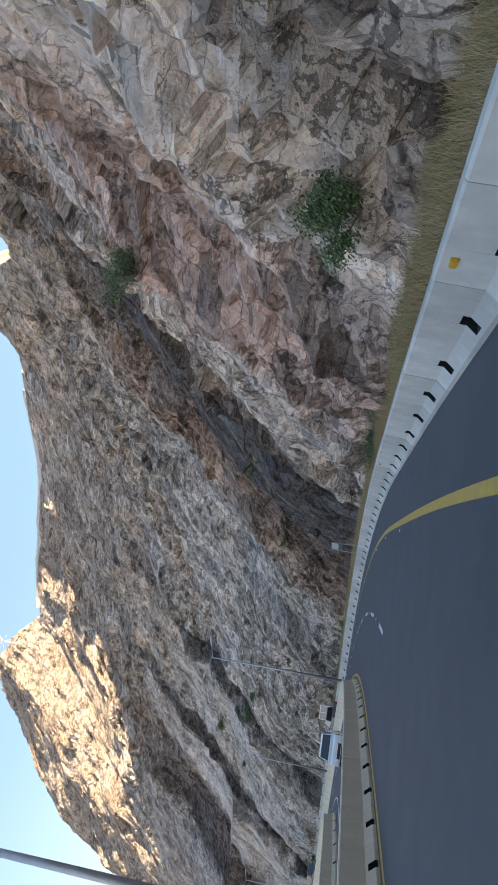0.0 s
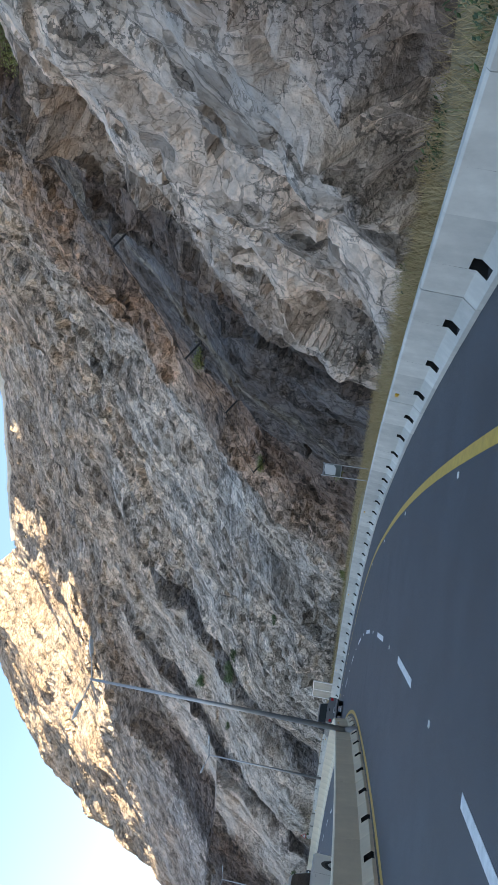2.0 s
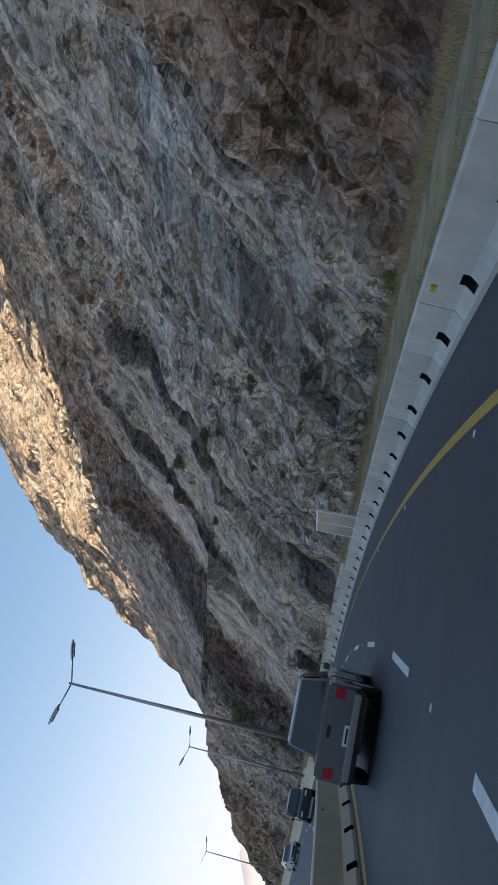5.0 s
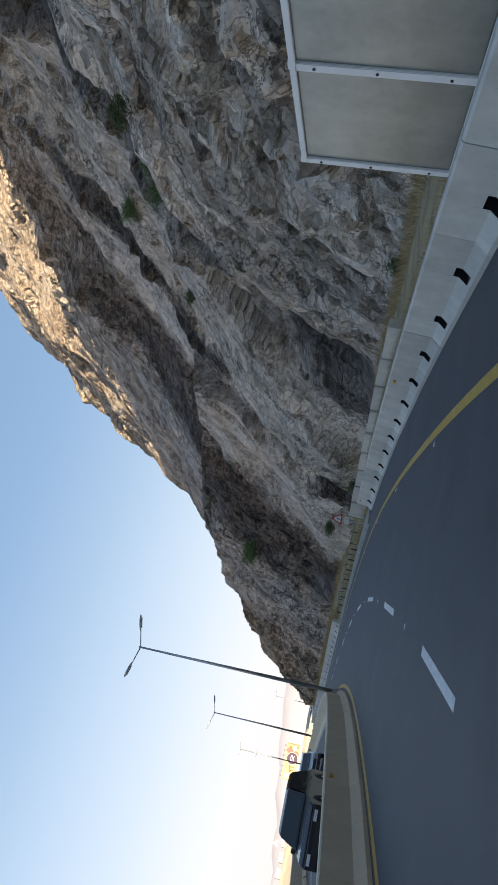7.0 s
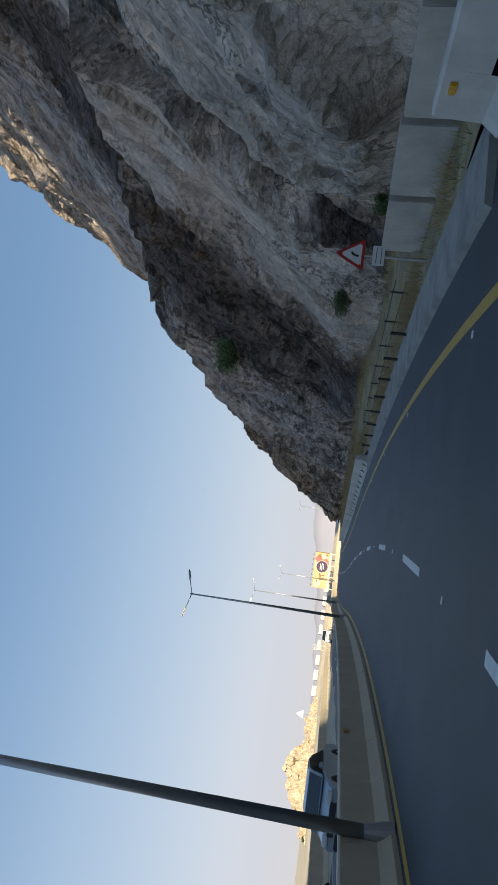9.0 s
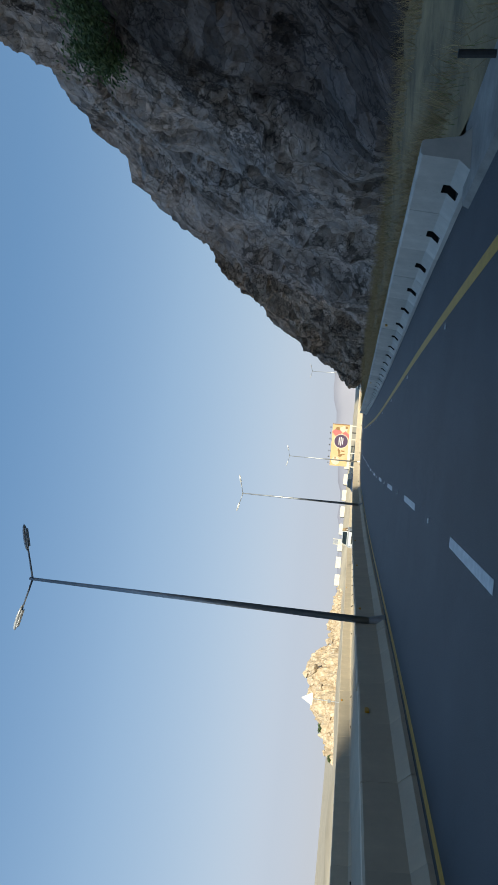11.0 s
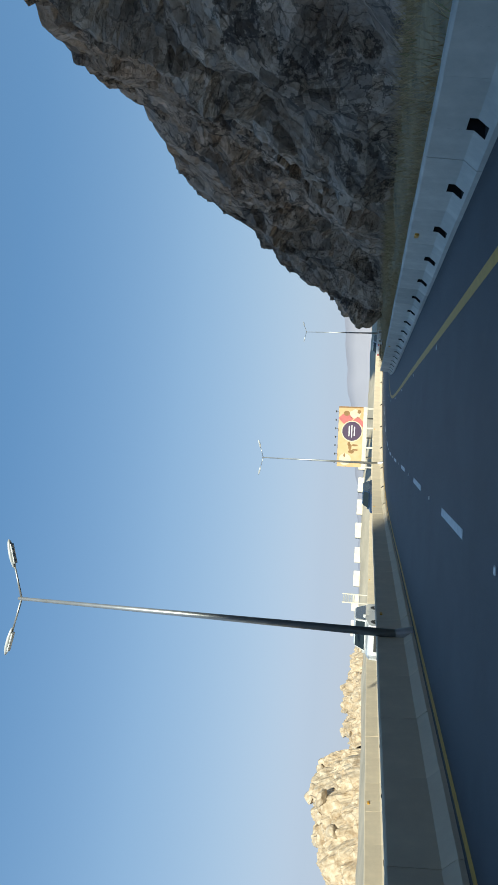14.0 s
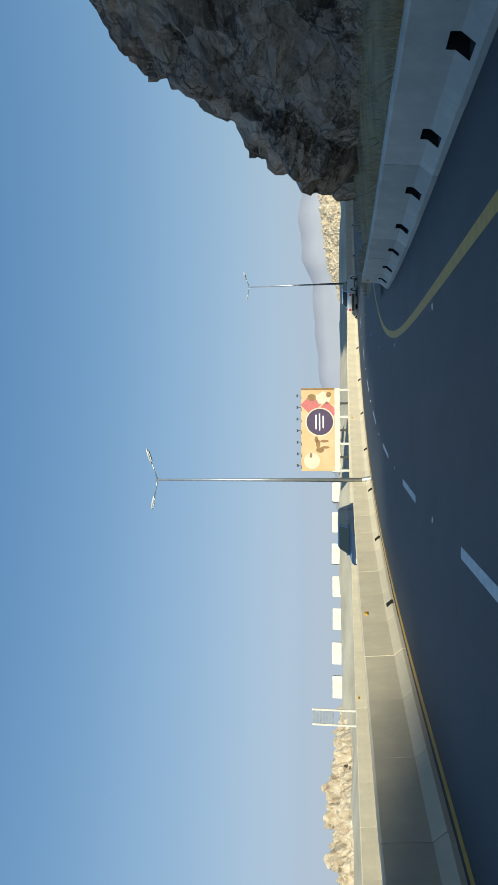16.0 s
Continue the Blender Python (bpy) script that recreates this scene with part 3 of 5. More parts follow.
# ---------------------------------------------------------------- concrete barriers
UNIT = 2.27
# near-black for drain slot faces: the shade inside is put into the colour
M_SLOT_SHADE = material("drain_slot_shade", (0.018, 0.017, 0.016), 0.95, spots=0.4, scale=8)


def barrier_unit(h, slotted, low=False):
    """A precast unit: x along it, y = 0 the road face, with or without a drain slot in its foot, the slot's shade
    painted near black.
    """
    full = [(0.0, 0.0), (0.0, 0.08), (0.17, 0.27), (0.23, h - 0.03), (0.26, h), (0.42, h), (0.45, h - 0.03), (0.51, 0.27), (0.68, 0.08), (0.68, 0.0)]
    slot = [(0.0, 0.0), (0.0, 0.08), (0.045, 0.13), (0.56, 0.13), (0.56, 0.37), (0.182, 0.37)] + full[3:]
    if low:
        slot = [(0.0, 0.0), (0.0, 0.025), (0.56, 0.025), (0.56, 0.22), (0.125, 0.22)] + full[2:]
    shade_faces = (1, 2, 3) if low else (2, 3, 4)
    L = UNIT - 0.008
    cuts = [(-L / 2, -0.17, full), (-0.17, 0.17, slot), (0.17, L / 2, full)] if slotted else [(-L / 2, L / 2, full)]
    bm = bmesh.new()
    for x0, x1, prof in cuts:
        a = [bm.verts.new((x0, -y, z)) for y, z in prof]
        b = [bm.verts.new((x1, -y, z)) for y, z in prof]
        n = len(prof)
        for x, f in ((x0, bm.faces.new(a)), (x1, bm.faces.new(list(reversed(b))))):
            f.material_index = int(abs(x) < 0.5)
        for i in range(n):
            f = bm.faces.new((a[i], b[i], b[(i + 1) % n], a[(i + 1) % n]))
            f.material_index = int(prof is slot and i in shade_faces)
    bmesh.ops.remove_doubles(bm, verts=bm.verts, dist=0.0005)
    return bm


M_BARRIER = material("barrier_concrete", (0.66, 0.63, 0.565), 0.8, spots=0.3, scale=0.8, dark=(0.43, 0.41, 0.37), bump=0.15, bump_scale=14)


def vary(m, amount):
    """Lets alike pieces differ a little in tone."""
    nt = m.node_tree
    b = nt.nodes["Principled BSDF"]
    src = b.inputs["Base Color"].links[0].from_socket
    oi, mr, mx = nt.nodes.new("ShaderNodeObjectInfo"), nt.nodes.new("ShaderNodeMapRange"), nt.nodes.new("ShaderNodeMix")
    mr.inputs["To Min"].default_value, mr.inputs["To Max"].default_value = 1 - amount, 1.0
    nt.links.new(oi.outputs["Random"], mr.inputs["Value"])
    mx.data_type, mx.blend_type = "RGBA", "MULTIPLY"
    mx.inputs[0].default_value = 1.0
    nt.links.new(src, mx.inputs[6])
    nt.links.new(mr.outputs[0], mx.inputs[7])
    nt.links.new(mx.outputs[2], b.inputs["Base Color"])


M_MEDIAN = material("median_concrete", (0.72, 0.605, 0.44), 0.8, spots=0.35, scale=0.7, dark=(0.55, 0.46, 0.34), bump=0.15, bump_scale=14)
vary(M_BARRIER, 0.26)
vary(M_MEDIAN, 0.05)


def barrier(label, s0, s1, lat, h, side, every=8, mat=M_BARRIER, slotted=lambda q, k: True):
    """A row of units from s0 to s1 whose road face stands at lat; side 1: road on its left."""
    top = thing("concrete_barrier", label, "barrier", Matrix(), kind="structure")
    units = [part("barrier_unit", barrier_unit(h, q, mat is not M_BARRIER), mat, top) for q in (False, True)]
    units[1].data.materials.append(M_SLOT_SHADE)
    ref = part("reflector", box(-0.11, 0.11, 0.0, 0.05, 0.0, 0.085, 0.012), M_REFLECTOR, top, "small yellow reflector")
    used = set()
    for k in range(int(round((s1 - s0) / UNIT))):
        s = s1 - UNIT * (k + 0.5)
        (x0, y0), (x1, y1) = on_line(s - UNIT / 2, lat), on_line(s + UNIT / 2, lat)
        turn = math.atan2(y1 - y0, x1 - x0) + (0 if side > 0 else math.pi)
        m = Matrix.Translation(((x0 + x1) / 2, (y0 + y1) / 2, 0.004 * math.sin(k * 1.7))) @ Matrix.Rotation(turn, 4, "Z")
        fit = math.hypot(x1 - x0, y1 - y0) / UNIT
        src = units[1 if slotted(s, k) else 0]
        ob = src.copy() if src in used else src
        if src in used:
            scene.collection.objects.link(ob)
        used.add(src)
        ob.matrix_basis = m @ Matrix.Translation((0, 0.004 * math.sin(k * 2.3), 0)) @ Matrix.Diagonal((fit, 1, 1, 1))
        if k % every == 0:
            o2 = ref if k == 0 else ref.copy()
            if k:
                scene.collection.objects.link(o2)
            o2.matrix_basis = m @ Matrix.Translation((0.5, -0.226, h - 0.2))
    for src in units:
        if src not in used:
            bpy.data.objects.remove(src)
    return top


barrier("pale precast concrete barrier with drain slots beneath the cliff", -50, 177.0, 5.72, 0.88, 1)
barrier("pale precast concrete barrier ending at the slip road", 208.7, 294.2, 5.25, 0.82, 1)
for a, n, h in ((-50.0, 116, 0.85), (213.32, 4, 0.88), (222.4, 4, 0.91), (231.48, 4, 0.94), (240.56, 83, 0.97)):      # the crest climbs a little
    barrier("precast concrete median barrier between the carriageways", a, a + n * UNIT, -3.86, h, -1, 12, M_MEDIAN, lambda q, k: q < 146 or (q > 288 and k % 3 == 0))
barrier("sunlit precast concrete barrier along the shore side", 60, 400, -13.7, 0.9, -1, 14, M_MEDIAN, lambda q, k: k % 2 == 0)

M_KERB = material("kerb_concrete", (0.33, 0.315, 0.285), 0.9, spots=0.45, scale=1.4, dark=(0.19, 0.18, 0.165), bump=0.4, bump_scale=18)
kerb = sweep("kerb", 177.2, 208.6, [(4.95, 0.0), (5.0, 0.10), (6.2, 0.14), (6.3, -0.05)], M_KERB)
tagged(kerb, "broad worn concrete kerb where the barrier breaks off", "kerb", kind="structure")
low_wall = thing("low_wall", "low pale concrete wall of precast blocks by the cliff foot", "wall", Matrix(), kind="structure")
for k in range(9):
    ob = part("wall_block", box(-1.49, 1.49, -0.15, 0.15, 0, 1.22 + 0.02 * math.sin(k * 2.1), 0.02), M_BARRIER, low_wall)
    ob.matrix_basis = stand(185.6 - 3.0 * k, 8.4 + 0.03 * math.sin(k * 1.3), -0.1)

# ---------------------------------------------------------------- cliff
FOOT_S = [-60, 0, 42, 66, 84, 96, 99, 107, 113, 120, 129, 136, 142, 146, 152, 160, 176, 198, 221, 243, 258, 280, 287, 294, 306, 315]
FOOT_L = [8.5, 8.5, 8.6, 8.0, 8.6, 8.9, 10.2, 11, 12, 14, 14.5, 16, 15.5, 13.3, 13.3, 13, 12.6, 15, 12, 10.9, 11.4, 11.4, 10.7, 10.7, 11.8, 12.6]
RISE_D = [-50, -0.5, 0, 0.8, 2, 5, 12, 22, 33, 42, 55, 75, 98, 110, 220]
RISE_Z = [-0.3, -0.2, 0, 2.4, 5, 10, 18, 28, 42, 53, 64, 82, 105, 120, 205]
CAP_S = [-60, 60, 110, 125, 129, 134, 143, 160, 170, 178, 187, 212, 221, 233, 246, 260, 275, 310, 330]
CAP_Z = [66, 68, 71, 74, 83, 97, 100, 111, 112, 107, 112, 117, 112, 124, 131, 132, 112, 60, 20]
EDGE_L = [0, 22, 36, 51, 65, 82, 107, 122, 200]
EDGE_S = [244, 248, 253, 258, 271, 278, 268.5, 257, 247]
BLUFF_S = [200, 215, 228, 236, 243, 256, 266, 276, 286, 291, 295.5, 299.5, 302.5, 306, 318]
BLUFF_Z = [31, 25.5, 21.5, 19.2, 20.2, 19.8, 15.8, 14.4, 13.2, 11.1, 8.2, 5.0, 2.0, -0.6, -1.0]
GULLIES = [(97.2, 1.6, 1.2), (178.8, 1.9, 2.8), (200.3, 1.8, 2.8), (207.6, 0.5, 1.8), (217.5, 5.0, 1.3), (146.0, 1.0, 0.8), (165.0, 0.8, 0.6), (231.0, 0.8, 0.9), (252.0, 1.0, 0.8), (272.0, 1.2, 0.8)]


def cliff_height(s, lat):
    """Height of the mountain over the road at station s and lateral place lat."""
    d = lat - np.interp(s, FOOT_S, FOOT_L)
    z = np.interp(d, RISE_D, RISE_Z)
    steep = np.interp(s, [225, 243], [0, 1])
    z = z * (1 + 0.15 * steep * np.interp(d, [28, 40, 52, 66], [0, 0.45, 0.6, 1]))
    z = z * (1 + 0.16 * np.interp(s, [140, 158], [1, 0]) * np.interp(d, [38, 66], [0, 1]))
    cap = np.interp(s, CAP_S, CAP_Z)
    z = np.where(z > cap, cap - 0.6 * (z - cap), z)
    over = s - np.interp(lat, EDGE_L, EDGE_S)
    main = z - 1.6 * np.maximum(over, 0)
    top = np.interp(s, BLUFF_S, BLUFF_Z)
    zb = np.interp(d, [-50, -0.5, 0, 0.8, 1.8, 4.2, 9, 30], [-0.3, -0.2, 0, 2.4, 4.6, 9.5, 19, 24])
    bluff = np.where(zb > top, top - 0.5 * (zb - top), zb)
    return np.where(s > 200, np.maximum(main, bluff), z)


ss = np.concatenate([np.arange(-30, 44, 0.6), np.arange(44, 106, 0.13), np.arange(106, 180, 0.16), np.arange(180, 240, 0.19), np.arange(240, 318, 0.24)])
dd = np.concatenate([np.arange(-1.0, 9, 0.115), np.arange(9, 36, 0.29), np.arange(36, 90, 0.75), np.arange(90, 170, 2.0)])
SS, DD = np.meshgrid(ss, dd, indexing="ij")
s1, d1 = SS.ravel(), DD.ravel()
lat1 = d1 + np.interp(s1, FOOT_S, FOOT_L)
cx, cy = on_line(s1, lat1, STRAIGHT)
ax, ay = on_line(s1, lat1 + 1.0, STRAIGHT)
out = np.stack([cx - ax, cy - ay, np.full(len(cx), 0.12)], -1)      # outward from the rock
P = np.stack([cx, cy, cliff_height(s1, lat1)], -1)
base_z = P[:, 2].copy()
# bed coordinates: across the beds, up the slope, into the rock
warp = np.stack([value_noise(P, 14.0, 1), value_noise(P, 11.0, 2), value_noise(P, 6.0, 5)], -1)
Q = np.stack([s1 + 0.22 * base_z + 1.6 * warp[:, 0] + 0.7 * warp[:, 2], (base_z * 1.25 + 0.25 * s1) + 1.4 * warp[:, 1], d1 * 0.8], -1)
slab = np.clip(0.85 + 0.7 * value_noise(Q, 13.0, 41) + 0.35 * value_noise(Q, 5.0, 42), 0.45, 1.4)
for a, b, k in ((226, 262, 0.6), (183, 197.5, 0.5), (203, 211.5, 0.2), (140, 146, 0.4)):      # smooth slabs between the gullies
    slab = np.where((Q[:, 0] > a) & (Q[:, 0] < b) & (base_z < 50), k, slab)
slab = np.where((Q[:, 0] > 102) & (Q[:, 0] < 124) & (base_z < 34), 0.4, slab)      # the dark recess is a plain face
slab = slab * (1 - 0.45 * np.clip((base_z - 50) / 25, 0, 1))
rel = 2.2 * blocks(Q, 9.0, 11, (0.75, 2.0, 1.3), 0.75, 2.2) + slab * (1.4 * blocks(Q, 4.2, 23, (0.75, 1.9, 1.2), 0.8) + 0.74 * blocks(Q, 1.9, 37, (0.8, 1.7, 1.2), 0.9, 2.8))
rel += slab * 0.3 * blocks(Q, 0.95, 51, (0.9, 1.5, 1.2), 1.0, 2.0) + 0.5 * value_noise(P, 5.0, 8) - 0.6
for thick, long, deep, seed in ((3.4, 7.0, 0.95, 71), (1.25, 3.0, 0.36, 72)):      # beds, each broken into slabs that stand proud or back
    bed = Q[:, 0] / thick + 0.5 * value_noise(Q, 6.0 * thick, seed)
    k = np.floor(bed).astype(np.int64)
    run = Q[:, 1] / long + hash01(k, k * 0, k * 0, seed) * 9.0 + 0.3 * warp[:, 2]
    k2 = np.floor(run).astype(np.int64)
    edge = np.minimum(bed - k, k + 1 - bed)
    gap = np.where(hash01(k, k2, k * 0 + 5, seed) > 0.45, 1.0, 0.2) * np.clip(1 - edge / 0.07, 0, 1)
    lean = (hash01(k, k2, k * 0 + 3, seed) - 0.5) * (bed - k - 0.5) * 1.2
    rel += np.maximum(slab, 0.5) * deep * (hash01(k, k2, k * 0, seed) - 0.5 + lean - 0.5 * gap)
near = base_z < 16
rel[near] += slab[near] * (0.3 * blocks(Q[near], 0.55, 63, (0.9, 1.4, 1.1), 1.0, 1.6) + 0.13 * blocks(Q[near], 0.3, 67, (0.9, 1.4, 1.1), 1.0, 1.6))
pocket = (base_z > 0.4) & (base_z < 8) & (s1 > 64) & (s1 < 99)      # dark pockets where blocks have dropped out
rel[pocket] -= 1.7 * np.clip(blocks(Q[pocket], 1.15, 91, (1.0, 1.5, 1.2), 0.6, 3.0) - 0.28, 0, 0.45)
gully = np.zeros(len(P))
for c, w, depth in GULLIES:
    gully = np.maximum(gully, depth * np.clip(1.3 - np.abs(Q[:, 0] - c) / w, 0, 1) * (0.55 + 0.45 * warp[:, 1]))
rel = rel - gully * np.clip((base_z - 0.5) / 2, 0, 1) * np.clip(1.6 - base_z / 42, 0, 1)
crest = np.interp(s1, CAP_S, CAP_Z) - base_z
top_gap = np.interp(s1, BLUFF_S, BLUFF_Z) - base_z
rel = np.where((s1 > 218) & (top_gap < 4), 0.6 * rel, rel)      # the rim is weathered round
rel = np.where((s1 > 162) & (s1 < 224) & (crest < 6), 0.3 * rel, rel)
fade = np.clip(base_z / 2.0, 0.0, 1.0) * (1 + 0.45 * np.clip((base_z - 25) / 40, 0, 1))
P = P + out * (rel * fade)[:, None]
cliff = grid_mesh("cliff", P.reshape(*SS.shape, 3), M_ROCK)
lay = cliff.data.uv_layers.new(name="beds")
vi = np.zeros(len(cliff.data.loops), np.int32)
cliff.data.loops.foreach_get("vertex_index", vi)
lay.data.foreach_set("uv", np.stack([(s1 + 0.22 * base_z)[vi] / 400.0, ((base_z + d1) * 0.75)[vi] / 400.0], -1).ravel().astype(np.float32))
tagged(cliff, "steep mountainside of cracked grey, tan and dark limestone beds", "cliff", kind="structure")
CP = P.reshape(*SS.shape, 3)


def on_cliff(s, z, proud=0.0):
    """The lowest place of the rock face at station s that is z high."""
    a, b = np.searchsorted(ss, s - 0.35), np.searchsorted(ss, s + 0.35)
    o = out.reshape(*SS.shape, 3)[(a + b) // 2, 0]
    sub = CP[a:b].reshape(-1, 3)
    sub = sub[np.abs(sub[:, 2] - z) < 0.5]
    sub = sub[sub[:, 0] * o[0] + sub[:, 1] * o[1] > np.max(sub[:, 0] * o[0] + sub[:, 1] * o[1]) - 25.0]
    p = sub[np.argmax(sub[:, 0] * o[0] + sub[:, 1] * o[1])]
    return Vector((p[0], p[1], p[2])) + Vector((o[0], o[1], 0)) * proud * 0.5


# parapet of a track along the crest
crest_i = [int(np.abs(ss - q).argmin()) for q in np.arange(166, 221, 2.5)]
crest_p = np.array([CP[i, CP[i, :, 2].argmax()] for i in crest_i])
for _ in range(4):
    crest_p[1:-1] = (crest_p[:-2] + 2 * crest_p[1:-1] + crest_p[2:]) / 4
parapet = thing("parapet", "pale concrete parapet wall along the crest of the mountain", "wall", Matrix(), kind="structure")
for n, (a, b) in enumerate(zip(crest_p[:-1], crest_p[1:])):
    a, b = Vector(a), Vector(b)
    o = part("wall_panel", box(0.01, (b - a).length - 0.01, -0.2, 0.2, -1.5, 0.9 + 0.25 * (n % 5 == 0), 0.03), M_CONCRETE, parapet)
    o.matrix_basis = Matrix.Translation(a) @ (b - a).to_track_quat("X", "Z").to_matrix().to_4x4()

# light ornament: a ball of thin rods on a mast
star = thing("star_ornament", "starburst of thin steel rods on a mast on the hilltop", "ornament", Matrix.Translation((-102.5, 232.3, 126.7)))
part("mast", tube((0, 0, -12.0), (0, 0, 0), 0.16, 0.1, 8), M_STEEL, star)
part("hub", bmesh_ball(0.5), M_STEEL, star)
for k in range(26):
    zz = 1 - 2 * (k + 0.5) / 26
    rr_, aa = math.sqrt(1 - zz * zz), k * 2.39996
    part("rod", tube((0, 0, 0), (3.6 * rr_ * math.cos(aa), 3.6 * rr_ * math.sin(aa), 3.6 * zz), 0.055, 0.035, 5), M_STEEL, star)


def net_post(st, z, reach):
    """A steel post that leans out of the rock and holds a rockfall cable."""
    foot = on_cliff(st, z)
    i = int(np.abs(ss - st).argmin())
    o = Vector(out.reshape(*SS.shape, 3)[i, 0])
    top = foot + Vector((o.x, o.y, 0.55)).normalized() * reach
    post = thing("rockfall_post", "leaning steel post of a rockfall cable on the cliff", "post", Matrix.Translation(foot), group="rockfall posts on the cliff")
    part("post", tube((top - foot) * -0.1, top - foot, 0.07, 0.07, 8), M_DARK_STEEL, post)
    part("base_plate", box(-0.2, 0.2, -0.2, 0.2, -0.03, 0.03, 0.008), M_DARK_STEEL, post)
    part("stay", tube(top - foot, Vector((0, 0, 3.2)) - Vector((o.x, o.y, 0)) * 1.6, 0.018, seg=5), M_DARK_STEEL, post)
    return top


tips = [net_post(*q) for q in ((103.5, 17.0, 1.8), (111.0, 14.0, 1.8), (118.0, 12.0, 1.8), (126.0, 10.5, 1.6))]
bm = bmesh.new()
for a, b in zip(tips[:-1], tips[1:]):
    mid = (a + b) / 2 - Vector((0, 0, 0.25))
    tube(a, mid, 0.02, seg=5, bm=bm)
    tube(mid, b, 0.02, seg=5, bm=bm)
tagged(part("rockfall_cable", bm, M_DARK_STEEL), "thin steel cable strung between posts on the cliff", "cable")


def verge_z(st, u):
    """Height of the soil bank behind the barrier, u from the barrier (0) to the rock (1)."""
    k = np.interp(st, [174, 181, 207, 213], [1, 0, 0, 1])
    return k * (0.42 + 0.62 * u) + (1 - k) * (-0.02 + 0.5 * u ** 1.5)


verge_s = np.arange(-40, 300, 1.0)
V = np.zeros((len(verge_s), 7, 3))
foot = np.interp(verge_s, FOOT_S, FOOT_L)
for j, u in enumerate(np.linspace(0, 1, 7)):
    lat = 6.3 + u * (foot + 1.3 - 6.3)
    V[:, j, 0], V[:, j, 1] = on_line(verge_s, lat, STRAIGHT)
    V[:, j, 2] = verge_z(verge_s, u)
vf = V.reshape(-1, 3)
vf[:, 2] += 0.1 * value_noise(vf, 1.7, 9) * (vf[:, 2] > 0.05)
verge = grid_mesh("verge", V, M_SOIL, smooth=True)
tagged(verge, "strip of dry soil between the barrier and the cliff", "verge", kind="structure")


# ---------------------------------------------------------------- plants
def shrub(name, place, rx, rz, leaves, mat, label, seed, leaf=0.07):
    r = random.Random(seed)
    top = thing(name, label, "shrub", Matrix.Translation(place), group="shrubs on the cliff")
    leaves = int(leaves * 1.5)
    bm = bmesh.new()
    tips = []
    for _ in range(9):
        a, e = r.uniform(0, 2 * math.pi), r.uniform(0.25, 1.3)
        tip = Vector((math.cos(a) * math.cos(e) * rx, math.sin(a) * math.cos(e) * rx, math.sin(e) * rz)) * r.uniform(0.6, 0.95)
        tips.append(tip)
        tube((0, 0, -0.15), tip, 0.022, 0.006, 5, bm)
    part("stem", bm, M_TWIG, top)
    clumps = [t * r.uniform(0.55, 1.1) for t in tips for _ in range(3)]
    verts, faces = [], []
    for _ in range(leaves):
        c = r.choice(clumps)
        p = c + Vector((r.gauss(0, 0.17 * rx), r.gauss(0, 0.17 * rx), r.gauss(0, 0.17 * rz)))
        n = Vector((r.gauss(0, 1), r.gauss(0, 1), r.gauss(0.4, 1))).normalized()
        t = n.orthogonal().normalized()
        b = n.cross(t)
        k, w = leaf * r.uniform(0.6, 1.4), leaf * 0.45
        i = len(verts)
        verts += [p - t * k, p + b * w, p + t * k + n * 0.02, p - b * w]
        faces.append((i, i + 1, i + 2, i + 3))
    mesh_object("crown", verts, faces, mat, top)
    return top


SHRUBS = [(54.7, 2.15, 1.0, 1.0, 4200, M_LEAF_MID), (67.5, 12.1, 1.5, 1.5, 3200, M_LEAF_MID), (76.0, 0.6, 1.1, 1.2, 2600, M_LEAF), (79.0, 0.5, 0.8, 0.9, 1500, M_LEAF),
          (57.8, 0.55, 0.95, 0.8, 2400, M_LEAF_MID), (72.8, 0.7, 1.35, 1.1, 3400, M_LEAF), (184.9, 24.0, 1.7, 1.3, 2200, M_LEAF_MID), (60.5, 0.45, 0.6, 0.6, 700, M_LEAF), (92.0, 18.5, 1.8, 1.2, 1600, M_LEAF_DRY), (175.6, 16.6, 2.0, 1.6, 2400, M_LEAF_MID), (221.5, 12.0, 2.2, 1.4, 3000, M_LEAF_MID),
          (84.5, 0.5, 0.8, 0.9, 900, M_LEAF), (164.5, 0.6, 0.7, 0.9, 900, M_LEAF), (205.0, 2.6, 1.2, 1.0, 900, M_LEAF), (138.0, 1.2, 1.1, 0.9, 800, M_LEAF_DRY),
          (167.5, 15.8, 1.1, 0.9, 900, M_LEAF), (126.0, 10.5, 1.1, 0.7, 600, M_LEAF_DRY), (195.0, 0.6, 0.8, 0.7, 700, M_LEAF), (122.0, 3.0, 1.0, 0.7, 600, M_LEAF_DRY),
          (112.0, 14.0, 1.2, 0.7, 600, M_LEAF_DRY), (150.0, 9.0, 0.8, 0.6, 500, M_LEAF), (188.0, 17.5, 1.0, 0.8, 500, M_LEAF)]
for n, (st, z, rx, rz, count, mat) in enumerate(SHRUBS):
    words = "dense dark green shrub rooted in the rock" if mat is M_LEAF else "dense bright green shrub with fine leaves in the rock" if mat is M_LEAF_MID else "dry yellow-green shrub clinging to the rock"
    shrub("shrub", on_cliff(st, z, 0.35 * rx), rx, rz, count, mat, words, 100 + n, 0.09 if n == 10 else 0.05 if st < 90 else 0.07)


